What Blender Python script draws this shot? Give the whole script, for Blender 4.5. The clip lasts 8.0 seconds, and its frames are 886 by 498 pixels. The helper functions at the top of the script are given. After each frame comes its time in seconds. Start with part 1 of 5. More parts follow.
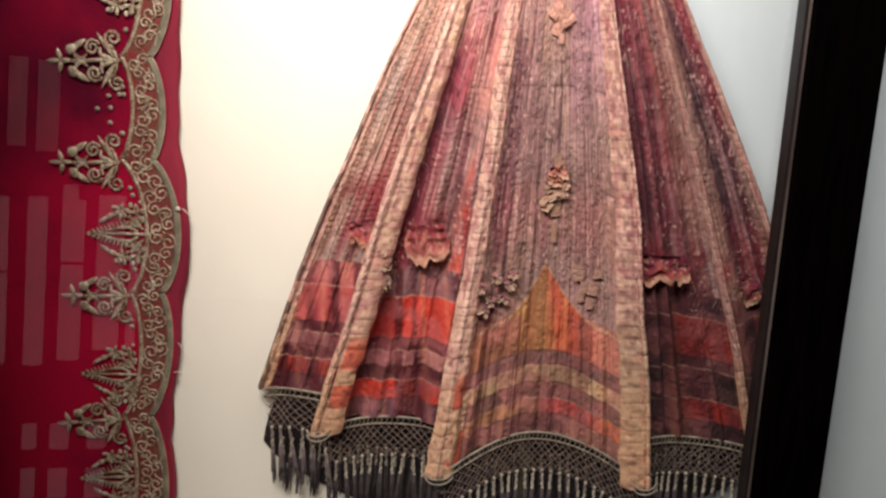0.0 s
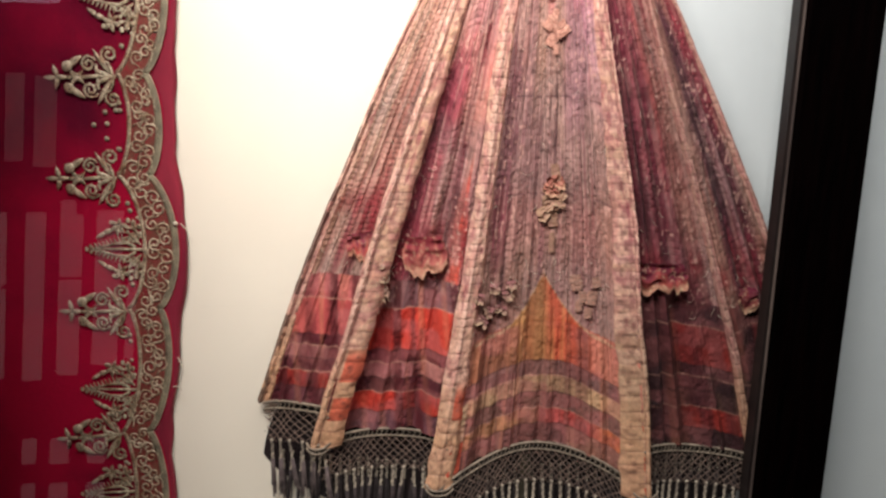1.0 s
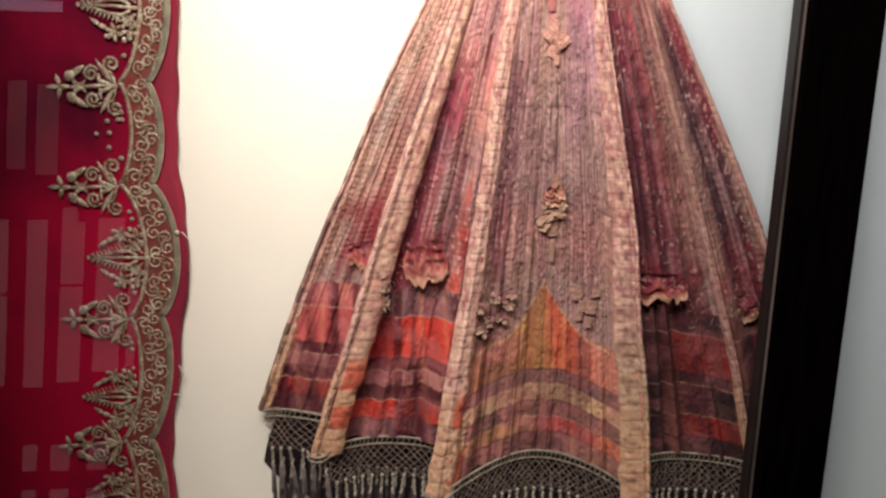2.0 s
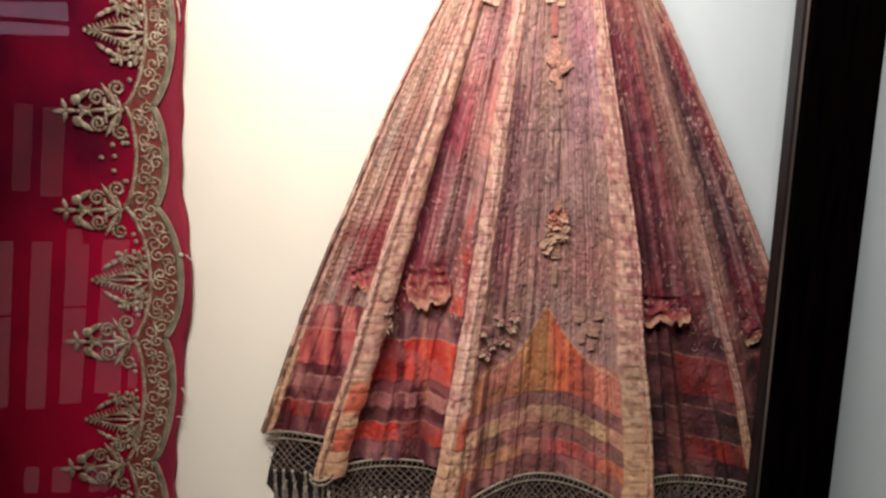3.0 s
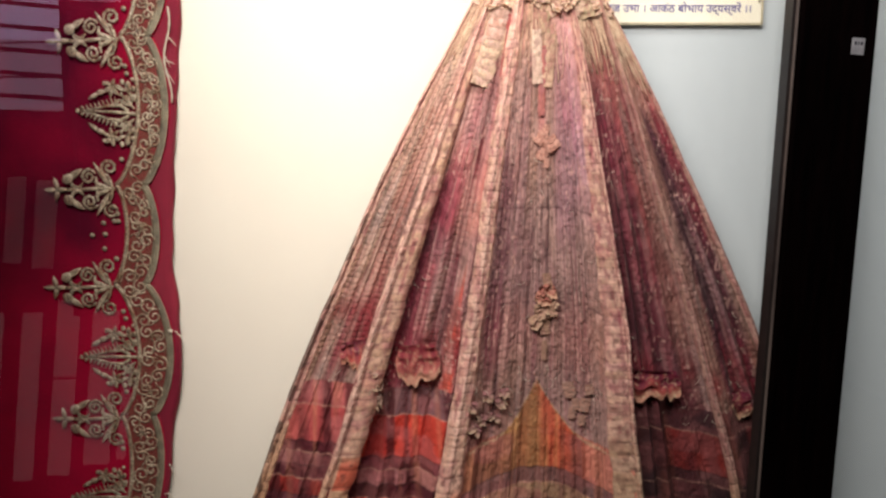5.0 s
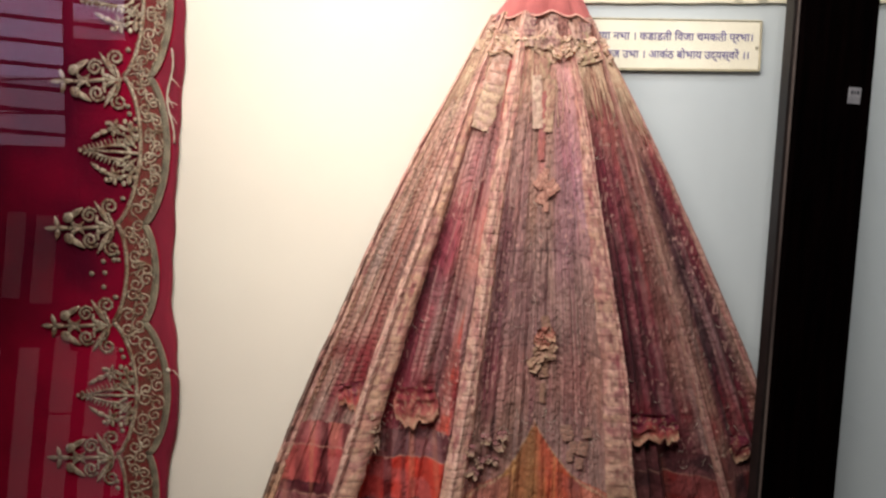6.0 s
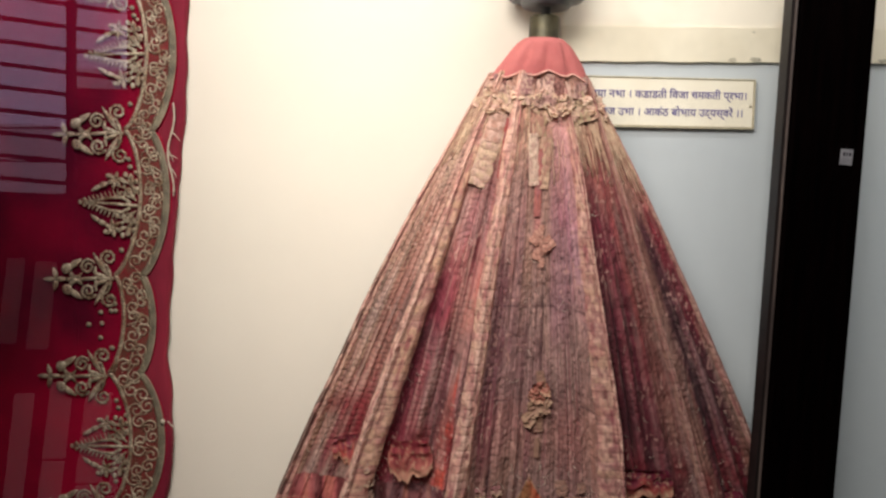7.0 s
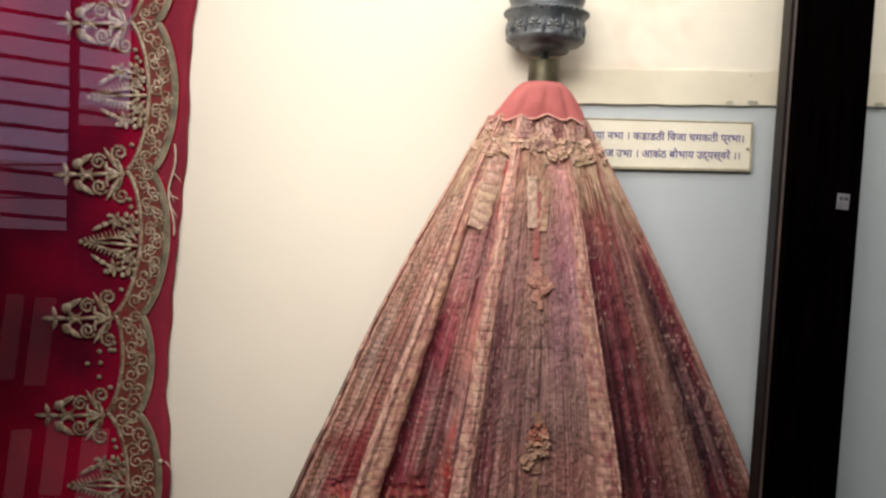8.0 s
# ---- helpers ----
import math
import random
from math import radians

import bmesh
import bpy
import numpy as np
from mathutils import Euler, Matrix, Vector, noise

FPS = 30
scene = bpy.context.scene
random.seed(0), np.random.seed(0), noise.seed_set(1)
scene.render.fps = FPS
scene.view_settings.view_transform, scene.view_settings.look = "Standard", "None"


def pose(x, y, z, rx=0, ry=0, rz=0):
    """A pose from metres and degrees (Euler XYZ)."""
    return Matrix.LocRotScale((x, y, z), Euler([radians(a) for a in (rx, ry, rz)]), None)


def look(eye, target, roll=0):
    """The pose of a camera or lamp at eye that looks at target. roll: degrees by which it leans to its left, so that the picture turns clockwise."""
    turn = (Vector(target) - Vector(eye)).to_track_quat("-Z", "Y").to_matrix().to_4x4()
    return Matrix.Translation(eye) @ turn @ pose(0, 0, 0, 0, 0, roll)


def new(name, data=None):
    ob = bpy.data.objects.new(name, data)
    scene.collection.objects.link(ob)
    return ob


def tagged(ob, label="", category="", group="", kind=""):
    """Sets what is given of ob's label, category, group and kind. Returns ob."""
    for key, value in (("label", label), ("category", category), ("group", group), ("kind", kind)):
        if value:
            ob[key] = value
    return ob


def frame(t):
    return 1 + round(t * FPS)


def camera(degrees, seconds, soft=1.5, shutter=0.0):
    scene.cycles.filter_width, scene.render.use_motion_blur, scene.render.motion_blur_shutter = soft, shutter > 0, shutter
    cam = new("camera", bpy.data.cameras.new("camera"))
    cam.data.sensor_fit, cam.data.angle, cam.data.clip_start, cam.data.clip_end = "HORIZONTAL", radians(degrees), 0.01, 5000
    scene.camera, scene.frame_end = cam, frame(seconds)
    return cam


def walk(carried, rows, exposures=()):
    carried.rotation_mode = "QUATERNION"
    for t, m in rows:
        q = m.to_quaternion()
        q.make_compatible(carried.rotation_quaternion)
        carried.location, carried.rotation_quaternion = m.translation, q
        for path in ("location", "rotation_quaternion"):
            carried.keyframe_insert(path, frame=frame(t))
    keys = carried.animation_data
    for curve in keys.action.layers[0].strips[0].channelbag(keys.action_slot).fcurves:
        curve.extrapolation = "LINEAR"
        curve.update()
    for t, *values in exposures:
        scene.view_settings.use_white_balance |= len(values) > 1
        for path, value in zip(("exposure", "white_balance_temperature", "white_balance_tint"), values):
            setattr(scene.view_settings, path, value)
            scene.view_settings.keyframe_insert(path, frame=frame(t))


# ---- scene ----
cam = camera(59.2, 8.0, soft=2.45)
PATH = [
    (0, (-0.067, 0.019, 1.451), (0.105, 1.965, 1.023), 1.9),
    (0.5, (-0.063, 0.019, 1.456), (0.107, 1.965, 1.03), 1.5),
    (1, (-0.064, 0.02, 1.463), (0.109, 1.968, 1.046), 1.2),
    (1.5, (-0.065, 0.019, 1.471), (0.111, 1.967, 1.054), 1.3),
    (3, (-0.069, 0.017, 1.488), (0.101, 1.975, 1.115), 1.3),
    (3.5, (-0.068, 0.018, 1.501), (0.104, 1.98, 1.157), 1.0),
    (4, (-0.061, 0.019, 1.515), (0.119, 1.984, 1.19), 0.9),
    (4.5, (-0.053, 0.021, 1.538), (0.122, 1.99, 1.232), 1.0),
    (6, (-0.062, 0.024, 1.591), (0.122, 2.002, 1.362), 1.8),
    (6.5, (-0.06, 0.021, 1.617), (0.125, 2.002, 1.418), 2.2),
    (7, (-0.061, 0.02, 1.642), (0.126, 2.004, 1.475), 2.4),
    (7.5, (-0.061, 0.017, 1.666), (0.124, 2.004, 1.531), 2.5),
    (8, (-0.063, 0.018, 1.681), (0.125, 2.005, 1.56), 2.7),
]
walk(cam, [(t, look(eye, target, roll)) for t, eye, target, roll in PATH],
     exposures=[(0, 0.20), (3.0, 0.06), (4.5, -0.12), (6.0, -0.42), (8.0, -0.76)])

# ---- light ----
world = bpy.data.worlds.new("world")
scene.world = world
world.use_nodes = True
world.node_tree.nodes["Background"].inputs[0].default_value = (0.9, 0.95, 1.0, 1)
world.node_tree.nodes["Background"].inputs[1].default_value = 0.05


def area(name, at, target, sx, sy, watts, colour):
    lamp = bpy.data.lights.new(name, "AREA")
    lamp.shape, lamp.size, lamp.size_y, lamp.energy, lamp.color, lamp.spread = "RECTANGLE", sx, sy, watts, colour, radians(130)
    ob = new(name, lamp)
    ob.matrix_world = look(at, target)
    return ob


# first lamp assumed above the case; second added to brighten the upper right
LAMPS = (((-0.78, 0.02, 2.70), (-0.50, 1.36, 1.74), 1.7, 0.45, 49, (1.0, 0.945, 0.90)),
         ((0.62, 0.74, 2.80), (0.62, 1.36, 2.05), 0.9, 0.20, 6.5, (0.98, 0.97, 0.98)))
for at, target, sx, sy, watts, colour in LAMPS:
    area("unseen_lamp_light", at, target, sx, sy, watts, colour)


# ---- materials ----
def lin(r, g, b):
    return tuple((c / 255 / 12.92) if c <= 10 else ((c / 255 + 0.055) / 1.055) ** 2.4 for c in (r, g, b))


def material(name, a, b, scale=6.0, fine=120.0, rough=0.7, metal=0.0, bump=0.15, stretch=(1, 1, 1), attr="", spread=0.25, sheen=0.0, gloss=0.35, lo=0.32, hi=0.68):
    """Two tones mixed by broad noise, with fine grain in colour and relief; attr names a colour attribute to use instead of the tones."""
    m = bpy.data.materials.new(name)
    m.use_nodes = True
    n, l = m.node_tree.nodes, m.node_tree.links
    p = n["Principled BSDF"]
    tc = n.new("ShaderNodeTexCoord")
    mp = n.new("ShaderNodeMapping")
    mp.inputs["Scale"].default_value = stretch
    l.new(tc.outputs["Object"], mp.inputs["Vector"])
    big, small = n.new("ShaderNodeTexNoise"), n.new("ShaderNodeTexNoise")
    for node, sc in ((big, scale), (small, fine)):
        node.inputs["Scale"].default_value, node.inputs["Detail"].default_value = sc, 5
        l.new(mp.outputs[0], node.inputs["Vector"])
    if attr:
        base = n.new("ShaderNodeVertexColor")
        base.layer_name = attr
        col = base.outputs[0]
    else:
        ramp = n.new("ShaderNodeValToRGB")
        ramp.color_ramp.elements[0].color, ramp.color_ramp.elements[1].color = (*a, 1), (*b, 1)
        ramp.color_ramp.elements[0].position, ramp.color_ramp.elements[1].position = lo, hi
        l.new(big.outputs["Fac"], ramp.inputs[0])
        col = ramp.outputs[0]
    grain = n.new("ShaderNodeMapRange")
    grain.inputs["To Min"].default_value, grain.inputs["To Max"].default_value = 1 - spread, 1 + spread
    grain.inputs["From Min"].default_value, grain.inputs["From Max"].default_value = 0.25, 0.75
    l.new(small.outputs["Fac"], grain.inputs["Value"])
    mul = n.new("ShaderNodeVectorMath")
    mul.operation = "SCALE"
    l.new(col, mul.inputs[0])
    l.new(grain.outputs[0], mul.inputs["Scale"])
    l.new(mul.outputs[0], p.inputs["Base Color"])
    p.inputs["Roughness"].default_value, p.inputs["Metallic"].default_value = rough, metal
    p.inputs["Specular IOR Level"].default_value = gloss
    if sheen:
        p.inputs["Sheen Weight"].default_value, p.inputs["Sheen Roughness"].default_value = sheen, 0.4
    if bump:
        bp = n.new("ShaderNodeBump")
        bp.inputs["Strength"].default_value, bp.inputs["Distance"].default_value = bump, 0.002
        l.new(small.outputs["Fac"], bp.inputs["Height"])
        l.new(bp.outputs[0], p.inputs["Normal"])
    return m


def glowing(name, colour, strength):
    m = bpy.data.materials.new(name)
    m.use_nodes = True
    p = m.node_tree.nodes["Principled BSDF"]
    p.inputs["Base Color"].default_value = (*colour, 1)
    p.inputs["Emission Color"].default_value, p.inputs["Emission Strength"].default_value = (*colour, 1), strength
    return m


def pane_glass(name):
    m = bpy.data.materials.new(name)
    m.use_nodes = True
    n, l = m.node_tree.nodes, m.node_tree.links
    n.remove(n["Principled BSDF"])
    mix, tr, gl, fr = n.new("ShaderNodeMixShader"), n.new("ShaderNodeBsdfTransparent"), n.new("ShaderNodeBsdfGlossy"), n.new("ShaderNodeFresnel")
    gl.inputs["Roughness"].default_value = 0.004
    tr.inputs["Color"].default_value = (0.985, 0.99, 0.985, 1)
    fr.inputs["IOR"].default_value = 1.72
    l.new(fr.outputs[0], mix.inputs[0]), l.new(tr.outputs[0], mix.inputs[1]), l.new(gl.outputs[0], mix.inputs[2])
    l.new(mix.outputs[0], n["Material Output"].inputs["Surface"])
    return m


M_CREAM = material("cream_wall_paint", lin(235, 228, 213), lin(229, 221, 206), 2.2, 60, 0.75, bump=0.06, spread=0.02)
M_BLUE = material("blue_grey_wall_paint", lin(196, 202, 203), lin(187, 194, 197), 2.5, 70, 0.7, bump=0.06, spread=0.025)
M_BAND = material("cream_painted_board", lin(232, 224, 202), lin(222, 213, 190), 9, 80, 0.6, bump=0.08, spread=0.04)
M_STAIN = material("stained_cream_paint", lin(238, 230, 212), lin(226, 208, 188), 9, 40, 0.75, bump=0.06, spread=0.03, lo=0.56, hi=0.76)
M_CHIP = material("chipped_paint", lin(150, 146, 132), lin(190, 182, 160), 40, 200, 0.8)
M_ROOM = material("gallery_wall_paint", lin(150, 148, 150), lin(138, 136, 140), 1.5, 40, 0.8, bump=0.05, spread=0.03)
M_FLOOR = material("stone_floor", lin(122, 120, 120), lin(104, 102, 103), 3, 60, 0.55, spread=0.1)
M_WOOD = material("dark_stained_wood", lin(5, 1.5, 1.5), lin(1, 0.5, 0.5), 14, 90, 0.75, bump=0.1, stretch=(6, 6, 0.5), spread=0.3, gloss=0.01)
M_BEAD = material("worn_glazing_bead", lin(88, 76, 70), lin(54, 45, 42), 20, 200, 0.45, stretch=(1, 1, 0.2))
M_EDGE = material("dark_bead_groove", lin(30, 22, 20), lin(18, 12, 11), 20, 200, 0.5)
M_GLASS = pane_glass("case_glass")
M_CLEAR = bpy.data.materials.new("clear_glass_body")
M_CLEAR.use_nodes = True
clear = M_CLEAR.node_tree.nodes.new("ShaderNodeBsdfTransparent")
M_CLEAR.node_tree.links.new(clear.outputs[0], M_CLEAR.node_tree.nodes["Material Output"].inputs["Surface"])
M_TAG = material("worn_metal_tag", lin(140, 138, 140), lin(112, 110, 114), 60, 300, 0.5, metal=0.2)
M_INK = material("dark_ink", lin(40, 38, 44), lin(54, 52, 58), 60, 300, 0.7)
M_SIGN = material("painted_sign_board", lin(240, 234, 214), lin(234, 226, 204), 12, 120, 0.6, spread=0.03, bump=0.05)
M_SIGNEDGE = material("sign_board_edge", lin(196, 186, 160), lin(176, 166, 140), 20, 120, 0.6)
M_VIOLET = material("violet_sign_paint", lin(98, 90, 146), lin(130, 122, 166), 80, 300, 0.6)
M_VELVET = material("crimson_velvet", lin(158, 3, 46), lin(82, 0, 30), 3.4, 260, 0.9, bump=0.25, spread=0.12, lo=0.40, hi=0.66, gloss=0.15)
M_VELVET2 = material("crimson_velvet_selvedge", lin(140, 34, 54), lin(108, 10, 38), 12, 260, 0.85, bump=0.25, spread=0.15, stretch=(1, 1, 0.3))
M_GOLD = material("tarnished_zari_thread", lin(190, 178, 154), lin(118, 88, 62), 46, 270, 0.36, metal=0.3, bump=1.0, spread=0.8, gloss=0.6)
M_SILVER = material("grey_metal_braid", lin(144, 134, 111), lin(98, 90, 76), 40, 600, 0.45, metal=0.2, bump=0.8, spread=0.4)
M_PALE = material("pale_worn_thread", lin(206, 196, 176), lin(180, 168, 150), 40, 600, 0.7, bump=0.4)
M_BRAIDEDGE = material("corded_braid_edge", lin(164, 150, 128), lin(120, 108, 92), 40, 600, 0.7, bump=0.5, spread=0.35)
M_GROUND = material("couched_red_brown_ground", lin(120, 30, 36), lin(104, 62, 48), 90, 500, 0.8, bump=0.5, spread=0.35)
M_SILK = material("faded_patched_silk", (0, 0, 0), (0, 0, 0), 8, 420, 0.82, bump=0.35, attr="dye", spread=0.2, stretch=(1, 1, 0.35))
M_LINING = material("shaded_lining_cloth", lin(36, 19, 22), lin(22, 14, 16), 8, 300, 0.9)
M_NET = material("grey_brown_net_cord", lin(124, 104, 93), lin(78, 64, 58), 60, 600, 0.8, spread=0.3)
M_HEMBRAID = material("grey_hem_braid", lin(142, 128, 112), lin(96, 86, 76), 60, 600, 0.8, spread=0.3)
M_TASSEL = material("dark_tassel_thread", lin(72, 62, 62), lin(34, 28, 30), 50, 500, 0.85, spread=0.4)
M_WISP = material("mauve_grey_tassel_thread", lin(120, 106, 104), lin(74, 63, 64), 50, 500, 0.85, spread=0.4)
M_TASSELTOP = material("twisted_tassel_cord", lin(176, 164, 146), lin(96, 86, 78), 90, 700, 0.75, spread=0.4)
M_CAP = material("faded_coral_cloth", lin(192, 112, 108), lin(166, 88, 88), 18, 300, 0.85, bump=0.2, spread=0.1)
M_STRAW = material("straw_silk_warp", lin(222, 196, 166), lin(184, 142, 120), 60, 500, 0.8, spread=0.3)
M_CAPCORD = material("pink_cap_cord", lin(226, 176, 160), lin(206, 150, 138), 60, 700, 0.8)
M_COLLAR = material("green_brown_brass", lin(92, 86, 64), lin(56, 53, 42), 30, 200, 0.45, metal=0.5)
M_IRON = material("dark_grey_turned_metal", lin(112, 116, 119), lin(62, 66, 71), 25, 160, 0.4, metal=0.35, bump=0.25)
M_ROSETTE = material("silvered_relief", lin(156, 158, 154), lin(92, 94, 94), 90, 400, 0.4, metal=0.5)
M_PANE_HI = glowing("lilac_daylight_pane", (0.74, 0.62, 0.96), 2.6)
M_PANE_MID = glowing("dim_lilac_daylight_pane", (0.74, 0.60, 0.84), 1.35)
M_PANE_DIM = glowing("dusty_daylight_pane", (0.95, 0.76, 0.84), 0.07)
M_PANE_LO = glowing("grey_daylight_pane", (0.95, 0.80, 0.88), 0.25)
M_BAR = material("dark_window_bar", lin(26, 18, 20), lin(18, 12, 14), 20, 100, 0.6)


# ---- mesh helpers ----
class Geo:
    """Collects vertices and faces for one mesh."""

    def __init__(self):
        self.v, self.f = [], []

    def box(self, x0, x1, y0, y1, z0, z1):
        b = len(self.v)
        self.v += [(x, y, z) for z in (z0, z1) for y in (y0, y1) for x in (x0, x1)]
        self.f += [tuple(b + k for k in q) for q in ((0, 2, 3, 1), (4, 5, 7, 6), (0, 1, 5, 4), (2, 6, 7, 3), (0, 4, 6, 2), (1, 3, 7, 5))]
        return self

    def tube(self, pts, r, sides=5, flat=1.0):
        """A round cord along pts; r is one radius or a function of 0..1; flat squashes it in y."""
        pts = [Vector(p) for p in pts]
        b, n = len(self.v), len(pts)
        for k, p in enumerate(pts):
            d = (pts[min(k + 1, n - 1)] - pts[max(k - 1, 0)]).normalized()
            side = d.cross(Vector((0, 1, 0)))
            side = side.normalized() if side.length > 1e-4 else Vector((1, 0, 0))
            up = side.cross(d)
            rr = r(k / max(1, n - 1)) if callable(r) else r
            for q in range(sides):
                a = 2 * math.pi * q / sides
                self.v.append(tuple(p + side * (rr * math.cos(a)) + up * (rr * flat * math.sin(a))))
        for k in range(n - 1):
            for q in range(sides):
                q2 = (q + 1) % sides
                self.f.append((b + k * sides + q, b + k * sides + q2, b + (k + 1) * sides + q2, b + (k + 1) * sides + q))
        self.f.append(tuple(b + q for q in range(sides))[::-1])
        self.f.append(tuple(b + (n - 1) * sides + q for q in range(sides)))
        return self

    def petal(self, x, z, angle, length, width, y=0.0, height=0.004):
        """A padded leaf from (x, z) along the angle, raised towards the viewer."""
        pts = []
        for k in range(13):
            s = k / 12
            pts.append((x + length * s * math.cos(angle), y - height * math.sin(math.pi * s) * 0.6, z + length * s * math.sin(angle)))
        return self.tube(pts, lambda s: max(0.0006, width * 0.36 * math.sin(math.pi * min(1, 0.08 + s * 0.92)) ** 0.8 * (1.12 if round(s * 12) % 2 else 0.84)), 6, min(1.0, height / (width * 0.5)))

    def spiral(self, x, z, start, turn, radius, y=0.0, r=0.0016, turns=1.4, steps=26):
        """A curl that starts at radius and winds in."""
        pts = []
        for k in range(steps + 1):
            s = k / steps
            a, q = start + turn * 2 * math.pi * turns * s, radius * (1 - 0.82 * s)
            pts.append((x + q * math.cos(a), y, z + q * math.sin(a)))
        return self.tube(pts, lambda s: r * (1.2 if round(s * steps) % 2 else 0.72), 5)

    def ball(self, x, y, z, r, flat=1.0, seg=7, rings=4):
        b = len(self.v)
        for i in range(rings + 1):
            t = math.pi * i / rings
            for j in range(seg):
                a = 2 * math.pi * j / seg
                self.v.append((x + r * math.sin(t) * math.cos(a), y + r * flat * math.cos(t), z + r * math.sin(t) * math.sin(a)))
        for i in range(rings):
            for j in range(seg):
                k = (j + 1) % seg
                self.f.append((b + i * seg + j, b + i * seg + k, b + (i + 1) * seg + k, b + (i + 1) * seg + j))
        return self

    def lathe(self, cx, cy, profile, seg=48, wob=None):
        """Turns (radius, z) pairs round the upright axis at (cx, cy)."""
        b = len(self.v)
        for k, (r, z) in enumerate(profile):
            for j in range(seg):
                a = 2 * math.pi * j / seg
                q = r * (wob(a, k / (len(profile) - 1)) if wob else 1)
                self.v.append((cx + q * math.cos(a), cy + q * math.sin(a), z))
        for k in range(len(profile) - 1):
            for j in range(seg):
                j2 = (j + 1) % seg
                self.f.append((b + k * seg + j, b + k * seg + j2, b + (k + 1) * seg + j2, b + (k + 1) * seg + j))
        self.f.append(tuple(b + j for j in range(seg))[::-1])
        self.f.append(tuple(b + (len(profile) - 1) * seg + j for j in range(seg)))
        return self

    def mesh(self, name, mat, smooth=True):
        me = bpy.data.meshes.new(name)
        me.from_pydata(self.v, [], self.f)
        me.materials.append(mat)
        if smooth:
            me.polygons.foreach_set("use_smooth", [True] * len(me.polygons))
        me.update()
        return me


def part(name, me, parent, label=""):
    ob = new(name, me)
    ob.parent = parent
    return tagged(ob, label)


def bevelled(ob, width, segments=2):
    b = ob.modifiers.new("bevel", "BEVEL")
    b.width, b.segments, b.limit_method = width, segments, "ANGLE"
    return ob


def thing(name, label, category, at=(0, 0, 0)):
    ob = new(name)
    ob.location = at
    ob.empty_display_size = 0.05
    return tagged(ob, label, category)


TABLE = np.random.RandomState(7).rand(256, 256)


def vnoise(a, b, seed=0):
    """Smooth value noise, 0 to 1, of two arrays."""
    a, b = np.asarray(a, float) + seed * 17.3, np.asarray(b, float) + seed * 5.7
    i, j = np.floor(a).astype(int), np.floor(b).astype(int)
    u, v = a - i, b - j
    u, v = u * u * (3 - 2 * u), v * v * (3 - 2 * v)
    t = lambda p, q: TABLE[p % 256, q % 256]
    return (t(i, j) * (1 - u) + t(i + 1, j) * u) * (1 - v) + (t(i, j + 1) * (1 - u) + t(i + 1, j + 1) * u) * v


def sheet_mesh(name, x, y, z, mat, dye=None):
    """A quad grid from 2-D arrays, with an optional dye colour for each vertex."""
    r, c = x.shape
    me = bpy.data.meshes.new(name)
    k = np.arange(r * c).reshape(r, c)
    q = np.stack([k[:-1, :-1], k[1:, :-1], k[1:, 1:], k[:-1, 1:]], -1).reshape(-1, 4)
    me.vertices.add(r * c)
    me.vertices.foreach_set("co", np.stack([x, y, z], -1).astype(np.float32).ravel())
    me.loops.add(q.size)
    me.loops.foreach_set("vertex_index", q.astype(np.int32).ravel())
    me.polygons.add(len(q))
    me.polygons.foreach_set("loop_start", np.arange(0, q.size, 4, dtype=np.int32))
    me.polygons.foreach_set("use_smooth", np.ones(len(q), bool))
    me.update(calc_edges=True)
    if dye is not None:
        layer = me.color_attributes.new("dye", "FLOAT_COLOR", "POINT")
        rgba = np.concatenate([np.clip(dye, 0, 1), np.ones((r, c, 1))], -1)
        layer.data.foreach_set("color", rgba.astype(np.float32).ravel())
    me.materials.append(mat)
    me.validate()
    return me


# ---- the gallery and the case ----
WALL = 1.375   # face of the case's back wall
GLASS = 1.250  # outer face of the glass


def structure(name, geo, mat, label, bevel=0.0):
    ob = tagged(new(name, geo.mesh(name, mat, False)), label, kind="structure")
    return bevelled(ob, bevel) if bevel else ob


structure("floor", Geo().box(-3.2, 3.2, -2.6, 1.7, -0.1, 0.0), M_FLOOR, "plain grey stone gallery floor")
structure("ceiling", Geo().box(-3.2, 3.2, -2.6, 1.7, 3.0, 3.1), M_ROOM, "plain painted gallery ceiling")
structure("wall_south", Geo().box(-3.2, 3.2, -2.6, -2.5, 0, 3.0), M_ROOM, "plain painted gallery wall")
structure("wall_west", Geo().box(-3.2, -3.1, -2.5, 1.37, 0, 3.0), M_ROOM, "plain painted gallery side wall")
structure("wall_east", Geo().box(3.1, 3.2, -2.5, 1.37, 0, 3.0), M_ROOM, "plain painted gallery side wall")
structure("wall_north", Geo().box(-3.2, 3.2, WALL, WALL + 0.2, 0, 3.0), M_BLUE, "pale blue-grey painted wall behind the glass case")


def upper_wall():
    """The cream upper wall: a thin skim with a few damp stains and flaked places."""
    structure("wall_north_upper", Geo().box(0.255, 3.1, WALL - 0.004, WALL, 1.921, 3.0), M_STAIN, "cream painted upper wall with faint damp stains")


upper_wall()
structure("wall_north_cream", Geo().box(-3.1, 0.255, WALL - 0.006, WALL, 0, 3.0), M_CREAM, "smooth cream-white painted wall behind the exhibits")


